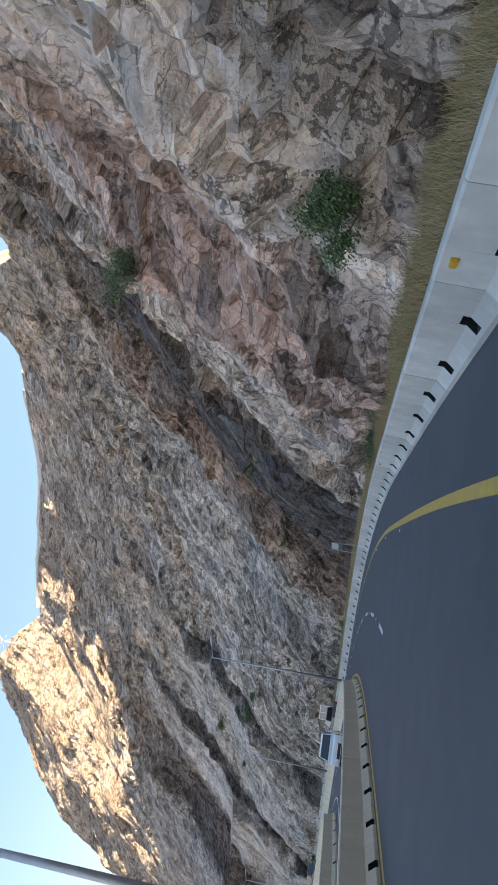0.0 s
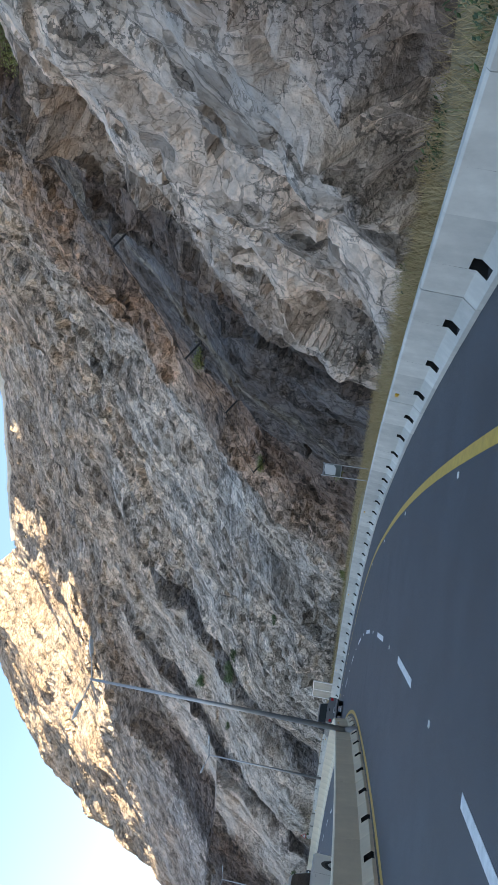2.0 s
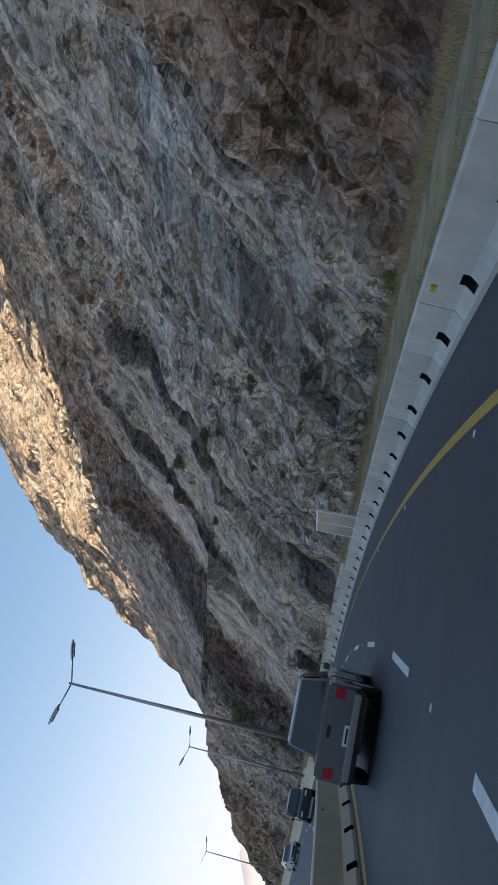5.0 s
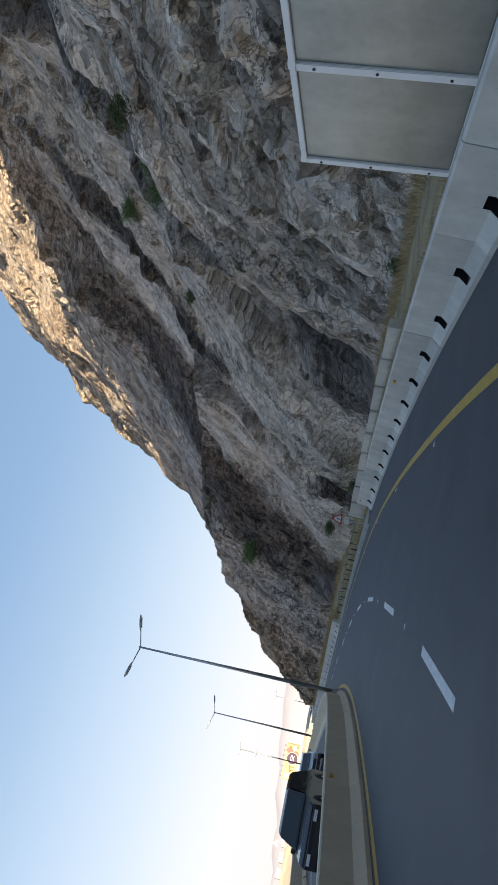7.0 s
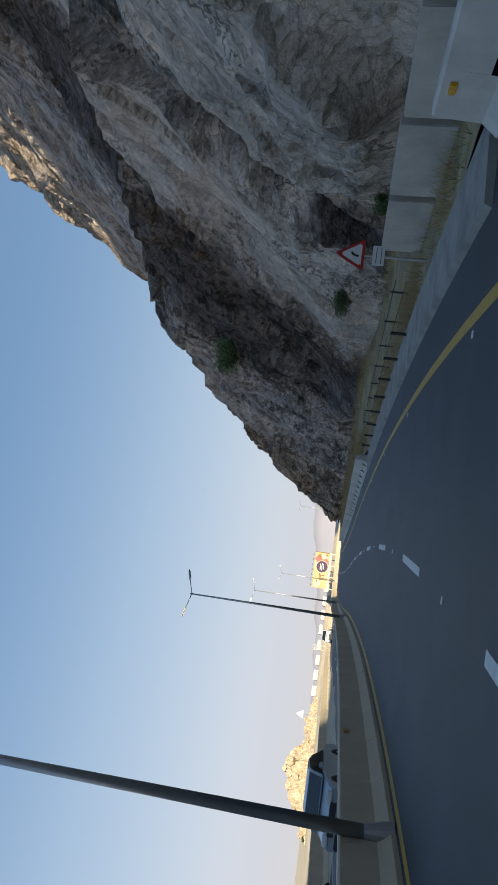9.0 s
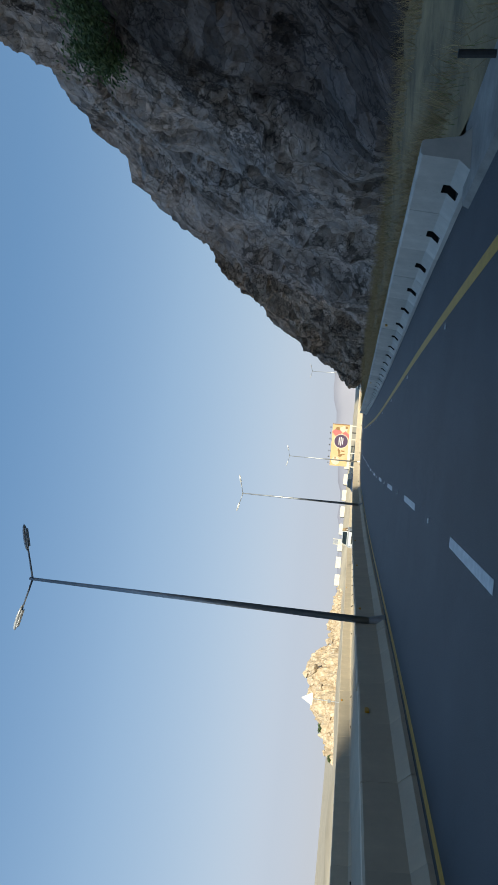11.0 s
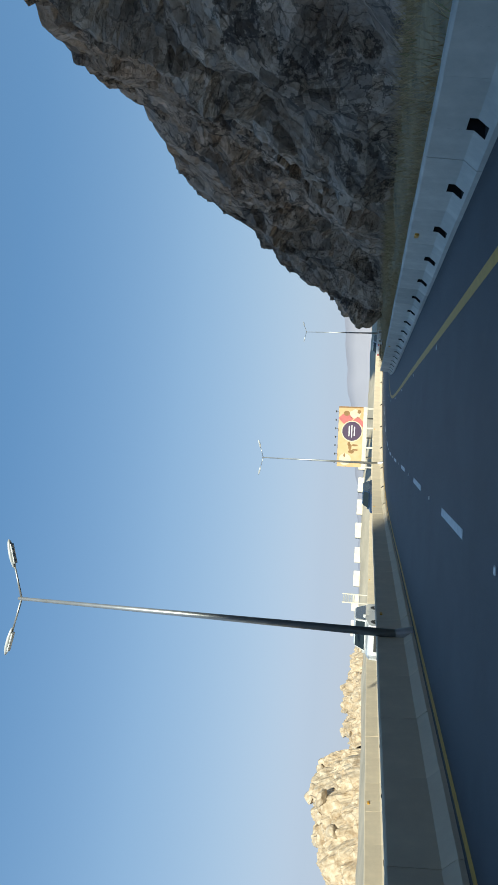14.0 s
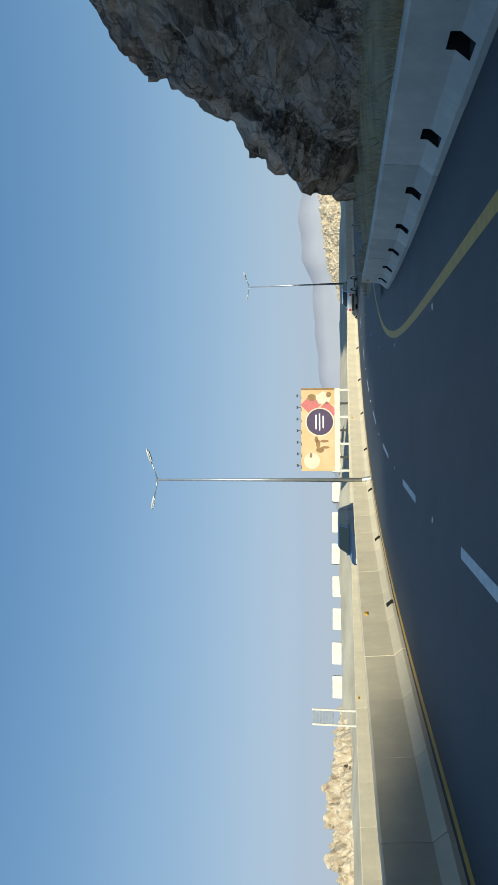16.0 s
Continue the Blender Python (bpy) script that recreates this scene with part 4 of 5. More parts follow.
def grass(name, s0, s1, count, mat, label, seed, tall=0.42):
    r = np.random.default_rng(seed)
    st = r.uniform(s0, s1, count)
    keep = value_noise(np.stack([st, 0 * st, 0 * st], -1), 4.0, seed) + r.uniform(-0.5, 0.5, count) > -0.35
    st = st[keep]
    n = len(st)
    u = r.beta(1.3, 1.4, n)
    f = np.interp(st, FOOT_S, FOOT_L) + 0.7
    u = np.where(r.uniform(size=n) < 0.5, u * np.minimum(1.0, 3.0 / (f - 6.6)), 1 - u * np.minimum(1.0, 1.6 / (f - 6.6)))
    lat = f - u * (f - 6.6)
    x, y = on_line(st, lat, STRAIGHT)
    z = verge_z(st, np.clip((lat - 6.3) / (f + 0.6 - 6.3), 0, 1)) - 0.08
    h = tall * r.uniform(0.4, 1.25, n)
    a = r.uniform(0, 2 * np.pi, n)
    w = 0.009
    lean = r.normal(0, 0.5, (n, 2)) * h[:, None]
    base = np.stack([x, y, z], -1)
    side = np.stack([np.cos(a) * w, np.sin(a) * w, 0 * a], -1)
    tip = base + np.concatenate([lean, h[:, None]], 1)
    verts = np.stack([base - side, base + side, tip], 1).reshape(-1, 3)
    ob = mesh_object(name, verts.tolist(), np.arange(3 * n).reshape(-1, 3).tolist(), mat)
    return tagged(ob, label, "grass", kind="stuff")


grass("dry_grass", -5, 178, 170000, M_STRAW, "dry straw-coloured grass along the cliff foot", 5, 0.4)
grass("dry_grass", 181, 300, 60000, M_STRAW, "dry straw-coloured grass behind the barrier", 6, 0.5)
grass("green_weeds", 40, 300, 15000, M_LEAF_DRY, "patches of greenish weeds along the cliff foot", 7, 0.38)


def fallen_rock(st, lat, size, seed):
    r = random.Random(seed)
    bm = bmesh.new()
    bmesh.ops.create_icosphere(bm, subdivisions=2, radius=size)
    cuts = [(Vector((r.gauss(0, 1), r.gauss(0, 1), r.gauss(0, 1))).normalized(), r.uniform(0.45, 0.8) * size) for _ in range(9)]
    for v in bm.verts:
        for n, k in cuts:
            over = v.co.dot(n) - k
            if over > 0:
                v.co -= n * over
    x, y = on_line(st, lat, STRAIGHT)
    ob = part("fallen_rock", bm, M_BOULDER, at=Matrix.Translation((float(x), float(y), 0.12 + 0.3 * size)) @ Matrix.Rotation(r.uniform(0, 6), 4, "Z"))
    return tagged(ob, "angular grey rock fallen from the cliff", "rock", group="fallen rocks at the cliff foot")


M_BOULDER = material("boulder", (0.33, 0.30, 0.26), 0.92, spots=0.4, scale=2.5, bump=0.8, bump_scale=9)
rr = random.Random(4)
for n in range(34):
    st = rr.choice((rr.uniform(55, 176), rr.uniform(182, 300)))
    fallen_rock(st, float(np.interp(st, FOOT_S, FOOT_L)) - rr.uniform(0.0, 1.0), rr.uniform(0.16, 0.5), 300 + n)


# ---------------------------------------------------------------- street lamps
def lamp_mast(st, lat=-3.98):
    top = thing("street_lamp", "tall galvanised street lamp with two arms on the median", "street lamp", stand(st, lat, 0.45), group="street lamps on the median")
    part("foot_sleeve", tube((0, -0.04, -0.44), (0, 0, 0.02), 0.20, 0.125, 14), M_STEEL, top, "dull steel sleeve at the foot")
    part("pole", tube((0, 0, 0.0), (0, 0, 11.05), 0.115, 0.05, 14), M_STEEL, top, smooth=True)
    for sd in (1, -1):
        part("arm", tube((0, 0, 10.95), (0, 0.95 * sd, 11.2), 0.035, 0.028, 8), M_STEEL, top, smooth=True)
        bm = bmesh.new()
        m = Matrix.Translation((0, 1.32 * sd, 11.32)) @ Matrix.Rotation(radians(14 * sd), 4, "X")
        bmesh.ops.create_uvsphere(bm, u_segments=12, v_segments=8, radius=1.0, matrix=m @ Matrix.Diagonal((0.13, 0.46, 0.075, 1)))
        head = part("lamp_head", bm, M_LAMP_HEAD, top, smooth=True)
        part("lens", box(-0.09, 0.09, -0.3, 0.3, -0.085, -0.055, 0.01), M_HEAD, head, at=m)
    return top


for st in (13.5, 55.0, 99.5, 141.0, 179.5, 218.8, 261.7, 307.0, 347.0, 392.0):
    lamp_mast(st)

# ---------------------------------------------------------------- signs by the cliff
x, y = on_line(106.9, 9.0)
board = thing("notice_board", "grey back of a small notice board on two posts", "sign", stand(106.9, 9.0, 0.2), group="signs by the cliff")
for yy in (-0.36, 0.36):
    part("post", tube((0, yy, -0.3), (0, yy, 3.15), 0.03, seg=8), M_STEEL, board)
part("panel", box(-0.02, 0.01, -0.36, 0.36, 2.05, 3.05, 0.008), M_ALU, board)
part("frame_rail", box(-0.05, -0.022, -0.38, 0.38, 3.02, 3.09, 0.005), M_STEEL, board)
part("frame_rail", box(-0.05, -0.022, -0.38, 0.38, 2.02, 2.08, 0.005), M_STEEL, board)
part("plate", prism([(-0.3, 2.35), (-0.3, 2.9), (-0.1, 3.0), (0.3, 3.0), (0.3, 2.5), (0.12, 2.35)], -0.045, -0.024), M_SIGN_WHITE, board, "pale sheet-metal shape", at=Matrix.Rotation(radians(-90), 4, "Z"))

# large framed board, seen obliquely, close behind the barrier
big = thing("display_board", "large framed metal display board with a dull reflecting face", "sign board", stand(147.6, 6.55, 0.0, -1.0), group="signs by the cliff")
for xx in (-2.45, -0.35, 1.75):
    part("upright", box(xx - 0.07, xx + 0.07, -0.05, 0.05, 0.2, 2.9, 0.01), M_SIGN_WHITE, big)
for xx in (-2.38, -0.28):
    part("sheet", box(xx, xx + 1.96, -0.015, 0.015, 0.85, 2.8, 0.003), M_ALU, big, "dull reflecting aluminium sheet")
for zz in (0.8, 2.84):
    part("rail", box(-2.5, 1.8, 0.02, 0.06, zz - 0.04, zz + 0.04, 0.008), M_SIGN_WHITE, big)
for xx in (-2.45, -0.35, 1.75):
    for zz in (1.1, 1.9, 2.6):
        part("bolt", tube((xx, 0.05, zz), (xx, 0.065, zz), 0.018, seg=6), M_DARK_STEEL, big)

# warning sign: red triangle with a bend arrow, a white plate below
warn = thing("warning_sign", "red-bordered triangular bend warning sign with a white plate", "road sign", stand(185.2, 7.3, 0.05, 0.0), group="signs by the cliff")
part("post", tube((0.04, 0, -0.3), (0.04, 0, 2.2), 0.035, seg=10), M_STEEL, warn)


def tri_plate(r, x0, x1, z):
    bm = bmesh.new()
    pts = [(math.sin(k * 2 * math.pi / 3) * r, math.cos(k * 2 * math.pi / 3) * r + z) for k in range(3)]
    a = [bm.verts.new((x0, py, pz)) for py, pz in pts]
    b = [bm.verts.new((x1, py, pz)) for py, pz in pts]
    bm.faces.new(a)
    bm.faces.new(list(reversed(b)))
    for i in range(3):
        bm.faces.new((a[i], b[i], b[(i + 1) % 3], a[(i + 1) % 3]))
    bmesh.ops.bevel(bm, geom=[e for e in bm.edges if abs(e.verts[0].co.x - e.verts[1].co.x) > 0.001], offset=0.05, segments=3, affect="EDGES")
    return bm


part("border", tri_plate(0.50, -0.012, 0.0, 1.75), M_SIGN_RED, warn)
part("face", tri_plate(0.36, -0.018, -0.012, 1.75), M_SIGN_WHITE, warn)
bm = bmesh.new()
ring = [(0.10 * math.cos(a), 1.66 + 0.16 * math.sin(a)) for a in np.linspace(-0.1, 1.5, 7)]
for (y0, z0), (y1, z1) in zip(ring[:-1], ring[1:]):
    tube((-0.02, y0 - 0.06, z0), (-0.02, y1 - 0.06, z1), 0.028, seg=6, bm=bm)
part("arrow", bm, M_BLACK, warn)
part("plate", box(-0.02, -0.005, -0.26, 0.26, 1.0, 1.3, 0.004), M_SIGN_WHITE, warn, "white plate with dark bars")
for zz in (1.08, 1.2):
    part("bar", box(-0.026, -0.021, -0.2, 0.2, zz - 0.008, zz + 0.008), M_BLACK, warn)

# guard posts with thin rails where the barrier breaks off
rail = thing("guard_railing", "rusty low guard posts with thin rails by the kerb", "railing", Matrix())
for k in range(8):
    st = 187.5 + 2.7 * k
    o = part("post", tube((0, 0, 0), (0, 0, 0.5), 0.05, seg=8), M_DARK_STEEL, rail)
    o.matrix_basis = stand(st, 6.05, 0.08)
    o = part("post", tube((0, 0, 0), (0, 0, 0.62), 0.03, seg=6), M_DARK_STEEL, rail)
    o.matrix_basis = stand(st + 0.9, 7.6, 0.05)
for zz, lat in ((0.3, 7.6), (0.6, 7.6)):
    sweep("rail", 187.5, 207.5, [(lat - 0.012, zz - 0.012), (lat + 0.012, zz - 0.012), (lat + 0.012, zz + 0.012), (lat - 0.012, zz + 0.012)], M_DARK_STEEL, parent=rail, closed=True)

# ---------------------------------------------------------------- shore side
def set_back(name, label, cat, x, y, z, face):
    return thing(name, label, cat, Matrix.Translation((x, y, z)) @ Matrix.Rotation(face, 4, "Z"))


# billboard: local x towards the road, y across it
bb = set_back("billboard", "wide sunlit advertising billboard in yellow and red on a white base", "billboard", -238.7, 151.1, 0.0, radians(-14))
M_BB = material("billboard_print", (0.52, 0.31, 0.12), 0.6, spots=0.45, scale=0.35, dark=(0.55, 0.41, 0.25))
M_BB_RED, M_BB_NAVY = material("print_red", (0.50, 0.13, 0.13), 0.6, spots=0.15, scale=2), material("print_navy", (0.06, 0.03, 0.08), 0.6, spots=0.15, scale=2)
M_BB_BROWN, M_BB_CREAM = material("print_brown", (0.28, 0.15, 0.05), 0.6, spots=0.3, scale=2), material("print_cream", (0.66, 0.56, 0.42), 0.6, spots=0.2, scale=1)
part("panel", box(-0.15, 0.0, -4.55, 4.55, 2.35, 6.1, 0.02), M_BB, bb)
part("base_beam", box(-0.3, 0.1, -4.7, 4.7, 1.75, 2.35, 0.03), M_WHITE_CONC, bb)
for k in range(7):
    part("leg", box(-0.2, 0.05, -4.5 + 1.5 * k - 0.12, -4.5 + 1.5 * k + 0.12, 0.0, 1.76), M_DARK_STEEL if k % 2 else M_WHITE_CONC, bb)
part("top_trim", box(-0.18, 0.03, 4.55, 4.75, 2.4, 6.1, 0.01), M_BB_BROWN, bb)


def flat_disc(cy, cz, r, x, seg=28, sq=1.0):
    bm = bmesh.new()
    vs = [bm.verts.new((x, cy + r * math.cos(a), cz + r * sq * math.sin(a))) for a in np.linspace(0, 2 * math.pi, seg, endpoint=False)]
    bm.faces.new(vs)
    return bm


part("print_patch", flat_disc(2.9, 5.0, 1.15, 0.004, 4), M_BB_RED, bb)
part("print_patch", flat_disc(2.1, 3.2, 1.2, 0.004, 4), M_BB_RED, bb)
part("print_patch", flat_disc(3.6, 3.6, 0.8, 0.004, 5, 1.2), M_BB_CREAM, bb)
part("print_patch", flat_disc(-3.4, 4.9, 0.9, 0.004, 24), M_BB_CREAM, bb)
part("print_patch", flat_disc(0.95, 4.0, 1.62, 0.006), M_BB_CREAM, bb)
part("print_patch", flat_disc(0.95, 4.0, 1.48, 0.009), M_BB_NAVY, bb)
for k, w in enumerate((0.8, 0.95, 0.7)):
    part("text_bar", box(0.01, 0.014, 0.95 - w, 0.95 + w, 4.35 - 0.4 * k, 4.5 - 0.4 * k), M_SIGN_WHITE, bb)
for cy, cz, r, q in ((-1.0, 4.4, 0.35, 0.6), (-1.5, 4.2, 0.5, 0.5), (-2.2, 4.0, 0.3, 1.5), (-1.2, 3.5, 0.16, 3.0), (-1.9, 3.4, 0.14, 3.4), (-2.8, 5.0, 0.3, 0.5), (3.7, 4.9, 0.4, 1.2), (4.0, 3.0, 0.3, 1.0)):
    part("print_patch", flat_disc(cy, cz, r, 0.006, 14, q), M_BB_BROWN, bb)
for k in range(7):
    arm = part("lamp_arm", tube((-0.1, -3.9 + 1.3 * k, 6.1), (0.55, -3.9 + 1.3 * k, 6.45), 0.025, seg=6), M_DARK_STEEL, bb)
    part("floodlight", box(0.45, 0.7, -4.05 + 1.3 * k, -3.75 + 1.3 * k, 6.38, 6.55, 0.02), M_DARK_STEEL, arm)

for k in range(9):
    yy = 122.5 + 3.9 * k
    zz = 1.75 + 0.05 * math.sin(k * 2.0)
    ob = part("concrete_block", box(-0.55, 0.55, -1.25, 1.25, 0, 1.15, 0.06), M_WHITE_CONC, at=Matrix.Translation((-250.5 + 0.7 * math.sin(k * 1.7), yy, zz - 0.05 if k < 8 else zz)) @ Matrix.Rotation(0.1 * math.sin(k * 3.3), 4, "Z"))
    tagged(ob, "white-painted concrete block set on the sandy bank", "concrete block", group="white blocks along the shore")

slat = thing("slatted_sign", "white framed sign with a slatted panel on two posts", "sign", Matrix.Translation((-205.4, 126.4, 0.3)) @ Matrix.Rotation(radians(-14), 4, "Z"))
for yy in (-0.42, 0.42):
    part("post", box(-0.05, 0.05, yy - 0.05, yy + 0.05, -0.4, 2.95, 0.008), M_WHITE_CONC, slat)
for k in range(7):
    part("slat", box(-0.02, 0.02, -0.37, 0.37, 1.75 + 0.17 * k, 1.85 + 0.17 * k, 0.004), M_STEEL, slat)

yld = thing("triangular_sign", "white triangular sign standing on a steel post by the shore", "road sign", Matrix.Translation((-139.0, 109.2, -0.2)) @ Matrix.Rotation(radians(166), 4, "Z"))
part("post", tube((0.04, 0, -0.2), (0.04, 0, 3.3), 0.035, seg=8), M_STEEL, yld)
part("face", tri_plate(0.50, -0.012, 0.0, 3.0), M_SIGN_WHITE, yld)
part("bracket", box(-0.01, 0.06, -0.1, 0.1, 1.6, 1.8, 0.01), M_STEEL, yld)


def outcrop(name, pts, label, seed):
    """A heap of weathered rock along a ridge: rows of (x, y, half width, height)."""
    n, m = 180, 84
    u = np.linspace(0, len(pts) - 1, n)
    a = np.array(pts, float)
    row = np.stack([np.interp(u, np.arange(len(pts)), a[:, k]) for k in range(4)], -1)
    d = np.gradient(row[:, :2], axis=0)
    d /= np.hypot(*d.T)[:, None]
    nrm = np.stack([d[:, 1], -d[:, 0]], -1)
    v = np.linspace(-1, 1, m)
    R = np.zeros((n, m, 3))
    for j, q in enumerate(v):
        R[:, j, :2] = row[:, :2] + nrm * (q * row[:, 2])[:, None]
        R[:, j, 2] = row[:, 3] * (1 - abs(q) ** 2.6) - 0.3
    f = R.reshape(-1, 3)
    k = np.clip((f[:, 2] + 0.3) / 1.2, 0, 1)
    rel = 1.5 * blocks(f, 3.2, seed, (1, 1, 0.8), 0.8) + 0.8 * blocks(f, 1.2, seed + 9, (1, 1, 0.8), 0.9) + 0.4 * blocks(f, 0.5, seed + 19, (1, 1, 0.8), 1.0)
    f[:, 2] += rel * k * 0.8
    f[:, 0] += rel * k * 0.5
    top = tagged(grid_mesh(name, R, M_COAST_ROCK), label, "rock outcrop")
    r = random.Random(seed)
    for k in range(26):
        i, j = r.randrange(8, n - 8), r.randrange(4, m - 4)
        size = r.uniform(0.25, 0.8) * min(1.6, 0.4 + row[i, 3] / 5)
        bm = bmesh.new()
        bmesh.ops.create_icosphere(bm, subdivisions=2, radius=size)
        cuts = [(Vector((r.gauss(0, 1), r.gauss(0, 1), r.gauss(0, 1))).normalized(), r.uniform(0.4, 0.75) * size) for _ in range(8)]
        for q in bm.verts:
            for nn, kk in cuts:
                over = q.co.dot(nn) - kk
                if over > 0:
                    q.co -= nn * over
        part("boulder", bm, M_COAST_ROCK, top, at=Matrix.Translation(Vector(R[i, j]) + Vector((0, 0, 0.15 * size))))
    return top


outcrop("rock_outcrop", [(-209.0, 92.0, 1.2, 0.2), (-212.0, 94.5, 3.0, 1.9), (-215.0, 97.0, 4.0, 2.6), (-218.5, 100.0, 5.0, 4.5), (-221.5, 103.0, 5.5, 5.2), (-224.5, 105.5, 5.0, 5.5), (-226.2, 107.2, 3.5, 4.6), (-227.0, 108.0, 2.2, 0.6)],
        "sunlit weathered yellow rock outcrop on the shore", 61)
outcrop("rock_outcrop", [(-229.0, 108.0, 2.5, 0.8), (-233.0, 111.0, 4.5, 2.8), (-238.0, 114.0, 4.5, 2.5), (-243.0, 117.5, 4.0, 2.4), (-248.0, 120.0, 3.0, 1.3)],
        "low sunlit ridge of broken yellow rock on the shore", 71)
outcrop("rock_outcrop", [(-352.0, 300.0, 6.0, 0.8), (-362.0, 280.0, 12.0, 6.4), (-372.0, 262.0, 14.0, 8.5), (-384.0, 246.0, 12.0, 6.0), (-392.0, 232.0, 7.0, 0.8)],
        "yellowish rocky hill beyond the bend of the road", 81)

for n, (bx, by, bz, br) in enumerate(((-224.6, 105.6, 5.0, 0.9), (-225.6, 106.6, 3.4, 0.8), (-214.0, 96.2, 2.4, 0.9), (-210.0, 92.6, 0.5, 0.7))):
    shrub("shrub", (bx, by, bz), br, br * 0.8, 900, M_LEAF, "dark green shrub on the sunlit shore rocks", 500 + n, 0.09)

# distance haze is put into the pale violet-grey colour of the mountains
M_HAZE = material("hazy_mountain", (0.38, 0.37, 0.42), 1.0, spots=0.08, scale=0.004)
hz = []
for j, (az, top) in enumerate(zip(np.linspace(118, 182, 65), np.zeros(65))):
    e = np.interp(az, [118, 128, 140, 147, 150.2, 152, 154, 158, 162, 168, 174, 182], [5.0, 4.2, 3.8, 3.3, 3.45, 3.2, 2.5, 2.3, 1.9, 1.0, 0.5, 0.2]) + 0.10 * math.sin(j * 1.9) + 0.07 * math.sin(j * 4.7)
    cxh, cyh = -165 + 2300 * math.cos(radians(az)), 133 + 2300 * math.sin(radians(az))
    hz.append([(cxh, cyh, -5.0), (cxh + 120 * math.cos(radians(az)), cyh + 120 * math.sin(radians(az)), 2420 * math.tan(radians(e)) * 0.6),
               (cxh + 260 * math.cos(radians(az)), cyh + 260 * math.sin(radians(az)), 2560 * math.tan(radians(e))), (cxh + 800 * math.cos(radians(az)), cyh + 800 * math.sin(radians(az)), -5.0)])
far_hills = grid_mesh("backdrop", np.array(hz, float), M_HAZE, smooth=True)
tagged(far_hills, "far mountains behind the road with haze put into their pale colour", "mountains", kind="structure")


# ---------------------------------------------------------------- vehicles
def vehicle(kind, paint, m, label, group):
    """A car: x ahead, y left, z up from the road. kind: sedan, suv or pickup."""
    top = thing({"sedan": "sedan", "suv": "suv", "pickup": "pickup_truck"}[kind], label, "car", m, group)
    L, W, H, clear = {"sedan": (4.6, 1.8, 1.45, 0.2), "suv": (4.8, 1.9, 1.78, 0.25), "pickup": (5.2, 1.88, 1.8, 0.3)}[kind]
    f, r = L / 2, -L / 2
    belt = {"sedan": 0.92, "suv": 1.08, "pickup": 1.1}[kind]
    if kind == "sedan":
        lower = [(r, 0.35), (r - 0.0, 0.72), (r + 0.12, belt), (r + 0.7, belt + 0.03), (f - 1.45, belt + 0.02), (f - 0.25, 0.74), (f, 0.62), (f, 0.32), (f - 0.2, clear), (r + 0.2, clear)]
        cabin = [(r + 0.55, belt), (r + 1.15, H - 0.06), (r + 1.6, H), (f - 2.3, H), (f - 1.85, H - 0.08), (f - 1.1, belt)]
    elif kind == "suv":
        lower = [(r, 0.4), (r, 0.95), (r + 0.08, belt), (f - 1.3, belt + 0.02), (f - 0.2, 0.96), (f, 0.82), (f, 0.4), (f - 0.2, clear), (r + 0.2, clear)]
        cabin = [(r + 0.08, belt), (r + 0.38, H - 0.06), (r + 0.7, H), (f - 2.1, H), (f - 1.75, H - 0.08), (f - 1.15, belt)]
    else:
        lower = [(r, 0.5), (r, 1.12), (r + 1.6, 1.12), (r + 1.6, belt), (f - 1.35, belt + 0.03), (f - 0.2, 0.98), (f, 0.85), (f, 0.45), (f - 0.2, clear), (r + 0.2, clear + 0.1)]
        cabin = [(r + 1.62, belt), (r + 1.75, H - 0.06), (r + 2.0, H), (f - 2.2, H), (f - 1.9, H - 0.08), (f - 1.25, belt)]
    bm = prism(lower, -W / 2, W / 2)
    bmesh.ops.bevel(bm, geom=list(bm.edges), offset=0.05, segments=2, affect="EDGES")
    body = part("body", bm, paint, top, smooth=False)
    bm = prism(cabin, -W / 2 + 0.06, W / 2 - 0.06)
    for v in bm.verts:
        if v.co.z > H - 0.2:
            v.co.y *= 0.84
    bmesh.ops.bevel(bm, geom=list(bm.edges), offset=0.04, segments=2, affect="EDGES")
    part("cabin", bm, paint, body)
    inner = [((x - (cabin[0][0] + cabin[-1][0]) / 2) * 0.90 + (cabin[0][0] + cabin[-1][0]) / 2, belt + 0.05 + (z - belt) * 0.80) for x, z in cabin]
    for sd in (1, -1):
        bm = bmesh.new()
        vs = [bm.verts.new((x, sd * (W / 2 - 0.052 - 0.13 * max(0.0, (z - belt) / (H - belt))), z)) for x, z in inner]
        bm.faces.new(vs)
        part("side_window", bm, M_GLASS, body)
    for a, b in ((cabin[-1], cabin[-2]), (cabin[0], cabin[1])):
        bm = bmesh.new()
        n = Vector((b[1] - a[1], 0, -(b[0] - a[0]))).normalized() * (1 if a is cabin[-1] else -1)
        if (n.x > 0) != (a is cabin[-1]):
            n = -n
        off = n * 0.012
        pts = []
        for q, w in ((0.1, W / 2 - 0.14), (0.95, (W / 2 - 0.1) * 0.84)):
            c = Vector((a[0] + (b[0] - a[0]) * q, 0, a[1] + (b[1] - a[1]) * q)) + off
            pts.append([c + Vector((0, w, 0)), c - Vector((0, w, 0))])
        bm.faces.new([bm.verts.new(v) for v in (pts[0][0], pts[0][1], pts[1][1], pts[1][0])])
        part("windscreen" if a is cabin[-1] else "rear_window", bm, M_GLASS, body)
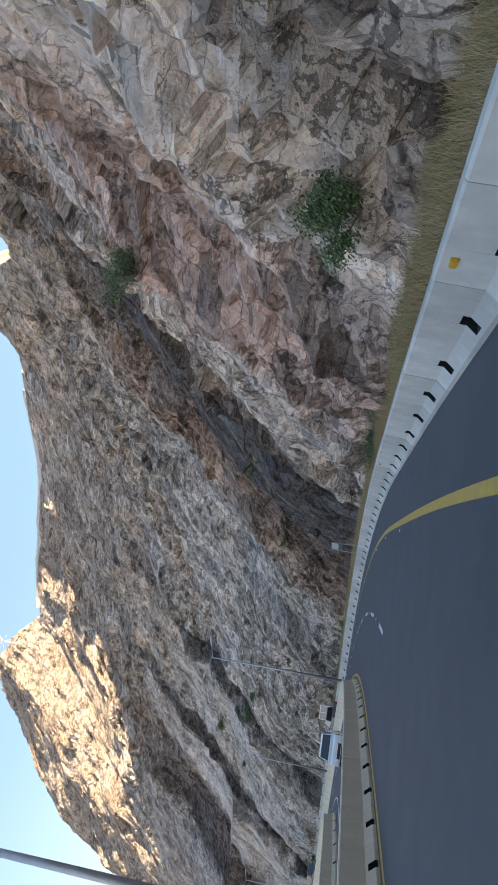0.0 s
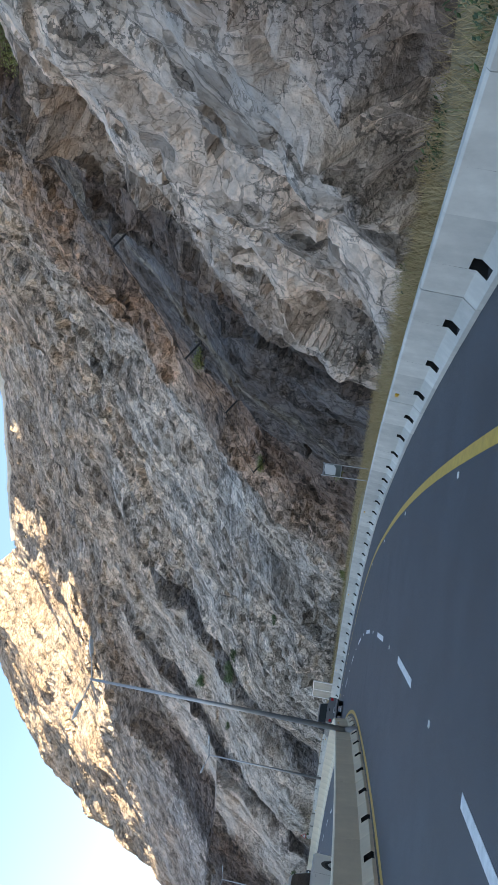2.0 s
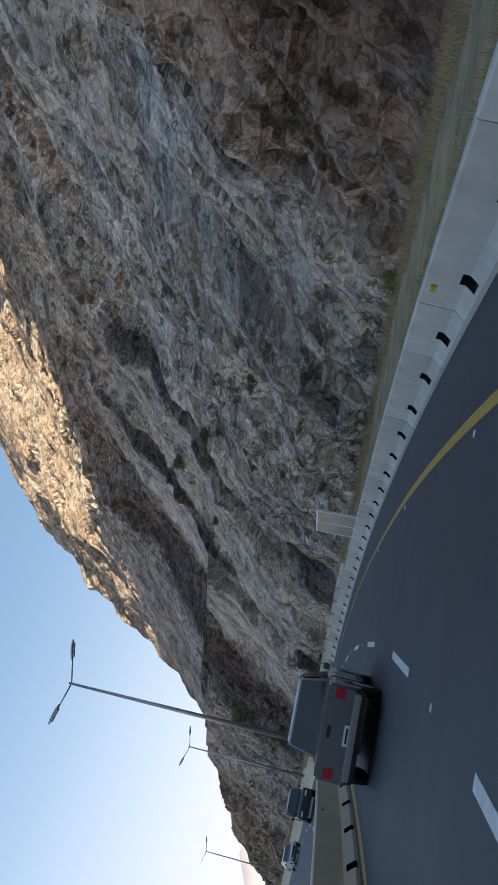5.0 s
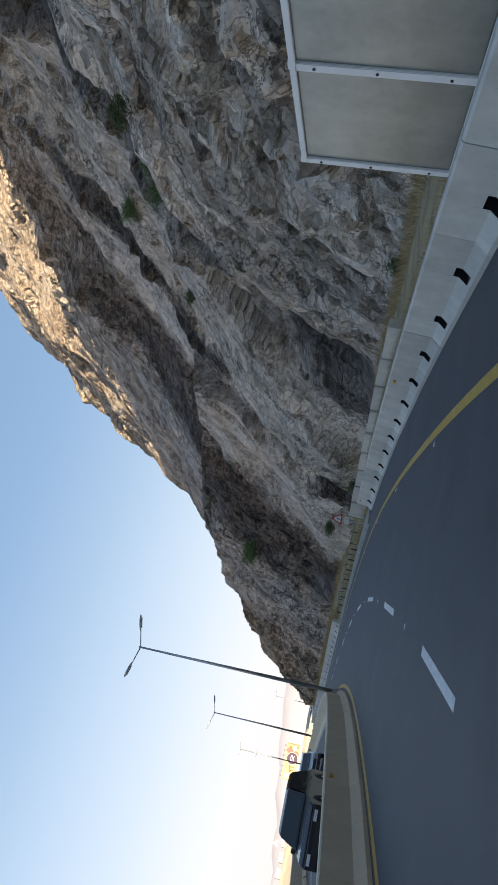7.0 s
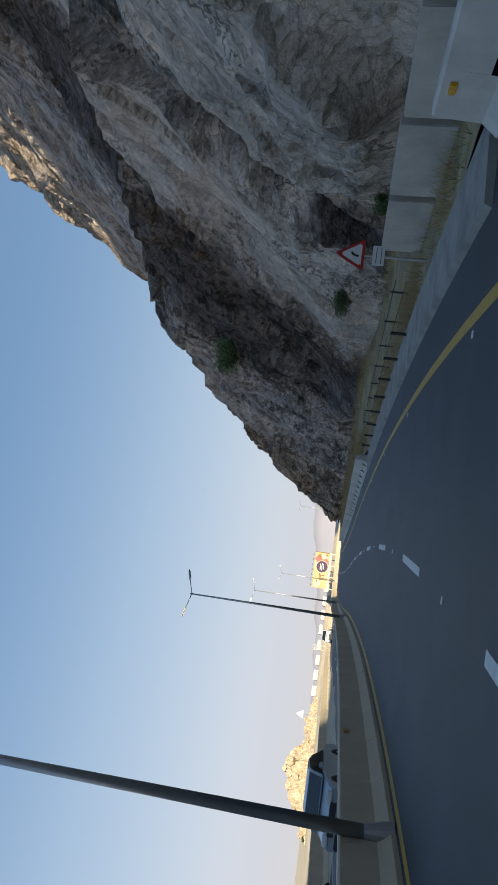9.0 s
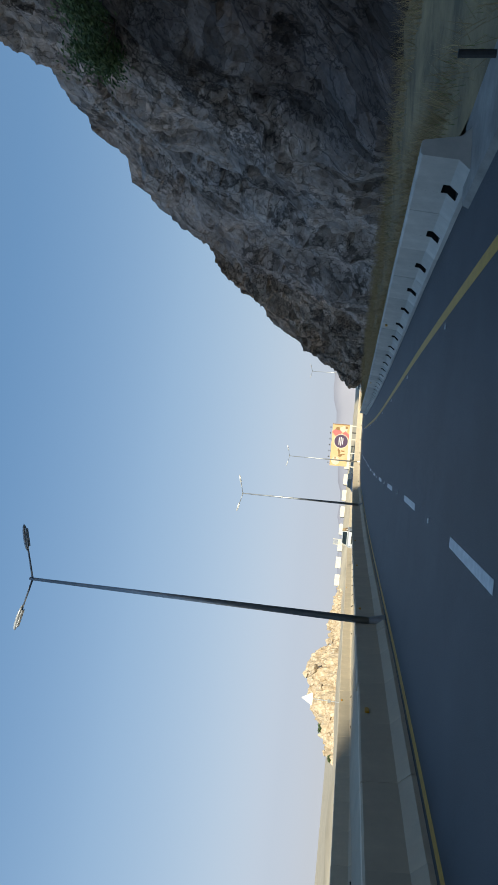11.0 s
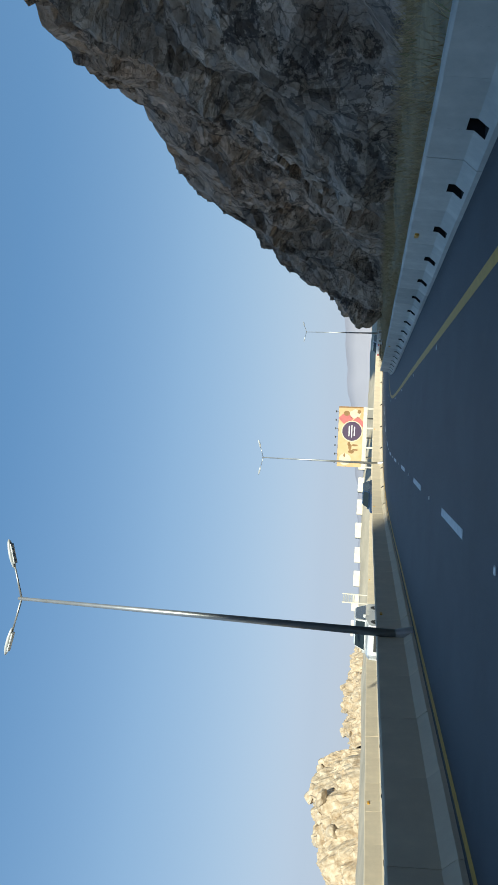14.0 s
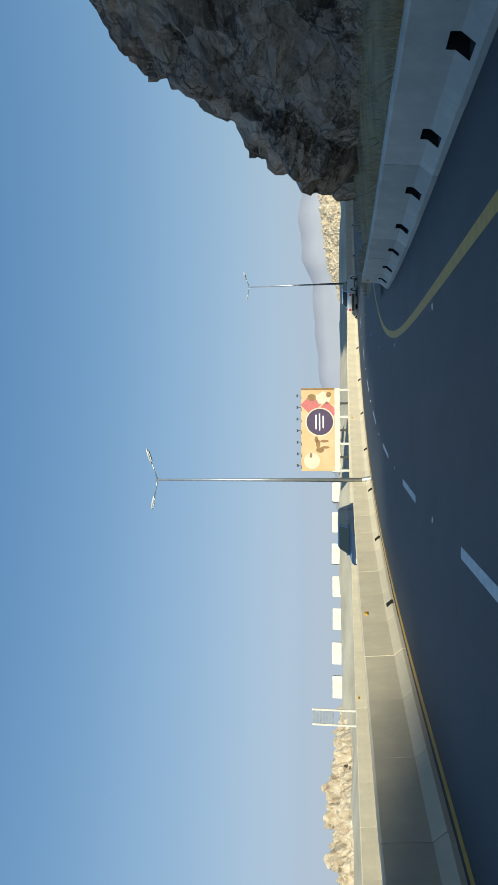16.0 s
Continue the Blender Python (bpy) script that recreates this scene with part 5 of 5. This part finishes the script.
    for xx in (f - 0.85, r + 0.95):
        for sd in (1, -1):
            wr = 0.38 if kind != "sedan" else 0.32
            bm = tube((xx, sd * (W / 2 - 0.2), wr), (xx, sd * (W / 2 + 0.015), wr), wr, seg=22)
            bmesh.ops.bevel(bm, geom=[e for e in bm.edges if len(e.link_faces) == 2 and any(len(q.verts) > 4 for q in e.link_faces)], offset=0.03, segments=2, affect="EDGES")
            w = part("wheel", bm, M_TYRE, top)
            part("rim", tube((xx, sd * (W / 2 + 0.012), wr), (xx, sd * (W / 2 + 0.022), wr), wr * 0.62, seg=16), M_RIM, w)
    for sd in (1, -1):
        zt = belt - 0.14
        part("tail_lamp", box(r - 0.012, r + 0.06, sd * (W / 2 - 0.16) - 0.1, sd * (W / 2 - 0.16) + 0.1, zt - 0.2, zt, 0.012), M_TAIL, body)
        part("head_lamp", box(f - 0.12, f + 0.012, sd * (W / 2 - 0.3) - 0.2, sd * (W / 2 - 0.3) + 0.2, 0.62, 0.78, 0.03), M_HEAD, body)
        part("mirror", box(f - 1.75, f - 1.55, sd * (W / 2 + 0.08) - 0.08, sd * (W / 2 + 0.08) + 0.08, belt + 0.02, belt + 0.18, 0.03), paint, body)
    for xx in (f - 0.85, r + 0.95):
        for sd in (1, -1):
            wr = 0.46 if kind != "sedan" else 0.39
            arch = tube((xx, sd * (W / 2 - 0.1), wr - 0.08), (xx, sd * (W / 2 + 0.004), wr - 0.08), wr, seg=26)
            part("wheel_arch", arch, M_TRIM, body, "dark plastic wheel arch")
    for sd in (1, -1):
        for x0 in ((r + 2.0, r + 3.15) if kind == "pickup" else (r + 1.35, r + 2.4)):
            part("door_handle", box(x0, x0 + 0.16, sd * (W / 2) - 0.02, sd * (W / 2) + 0.025, belt - 0.13, belt - 0.09, 0.008), M_RIM if kind == "pickup" else paint, body)
        part("door_seam", box(r + 1.78, r + 1.79, sd * (W / 2) - 0.01, sd * (W / 2) + 0.002, 0.45, belt - 0.03), M_TRIM, body)
        part("sill", box(r + 1.4, f - 1.35, sd * (W / 2) - 0.05, sd * (W / 2) + 0.015, clear + 0.02, clear + 0.14, 0.02), M_TRIM, body)
    if kind == "pickup":
        part("tailgate", box(r - 0.02, r + 0.02, -W / 2 + 0.28, W / 2 - 0.28, 0.62, 1.1, 0.012), paint, body)
        part("tailgate_handle", box(r - 0.035, r - 0.018, -0.12, 0.12, 0.94, 1.02, 0.008), M_BLACK, body)
        part("step_bumper", box(r - 0.14, r + 0.02, -W / 2 + 0.1, W / 2 - 0.1, 0.44, 0.58, 0.025), M_RIM, body, "bright metal step bumper")
    part("grille", box(f - 0.06, f + 0.014, -0.5, 0.5, 0.45, 0.66, 0.02), M_TRIM, body)
    part("bumper", box(r - 0.06, r + 0.1, -W / 2 + 0.06, W / 2 - 0.06, 0.34, 0.54, 0.03), M_TRIM, top)
    part("bumper", box(f - 0.1, f + 0.05, -W / 2 + 0.06, W / 2 - 0.06, 0.28, 0.42, 0.03), M_TRIM, top)
    part("number_plate", box(r - 0.075, r - 0.062, -0.2, 0.2, 0.56, 0.68), M_SIGN_WHITE, body)
    part("plate_bar", box(r - 0.08, r - 0.076, -0.15, 0.15, 0.6, 0.64), M_BLACK, body)
    return top


vehicle("pickup", P_GREY, stand(129.0, -1.8), "dark grey pickup truck in the lane beside the median", "cars on the near carriageway")
vehicle("sedan", P_WHITE, stand(340.0, -1.7), "white sedan on the bend of the road", "cars on the near carriageway")
vehicle("suv", P_BLUE, stand(311.0, -8.8, 0, 180), "dark blue estate car beyond the median", "oncoming cars")
vehicle("suv", P_WHITE, stand(283.0, -10.2, 0, 180), "white off-road car beyond the median", "oncoming cars")
vehicle("sedan", P_SILVER, stand(192.5, -8.2, 0, 180), "blue-grey sedan beyond the median", "oncoming cars")
vehicle("suv", P_BLACK, stand(166.0, -7.6, 0, 180), "black off-road car beyond the median", "oncoming cars")
vehicle("pickup", P_WHITE, stand(93.0, -8.5, 0, 180), "white pickup truck beyond the median", "oncoming cars")
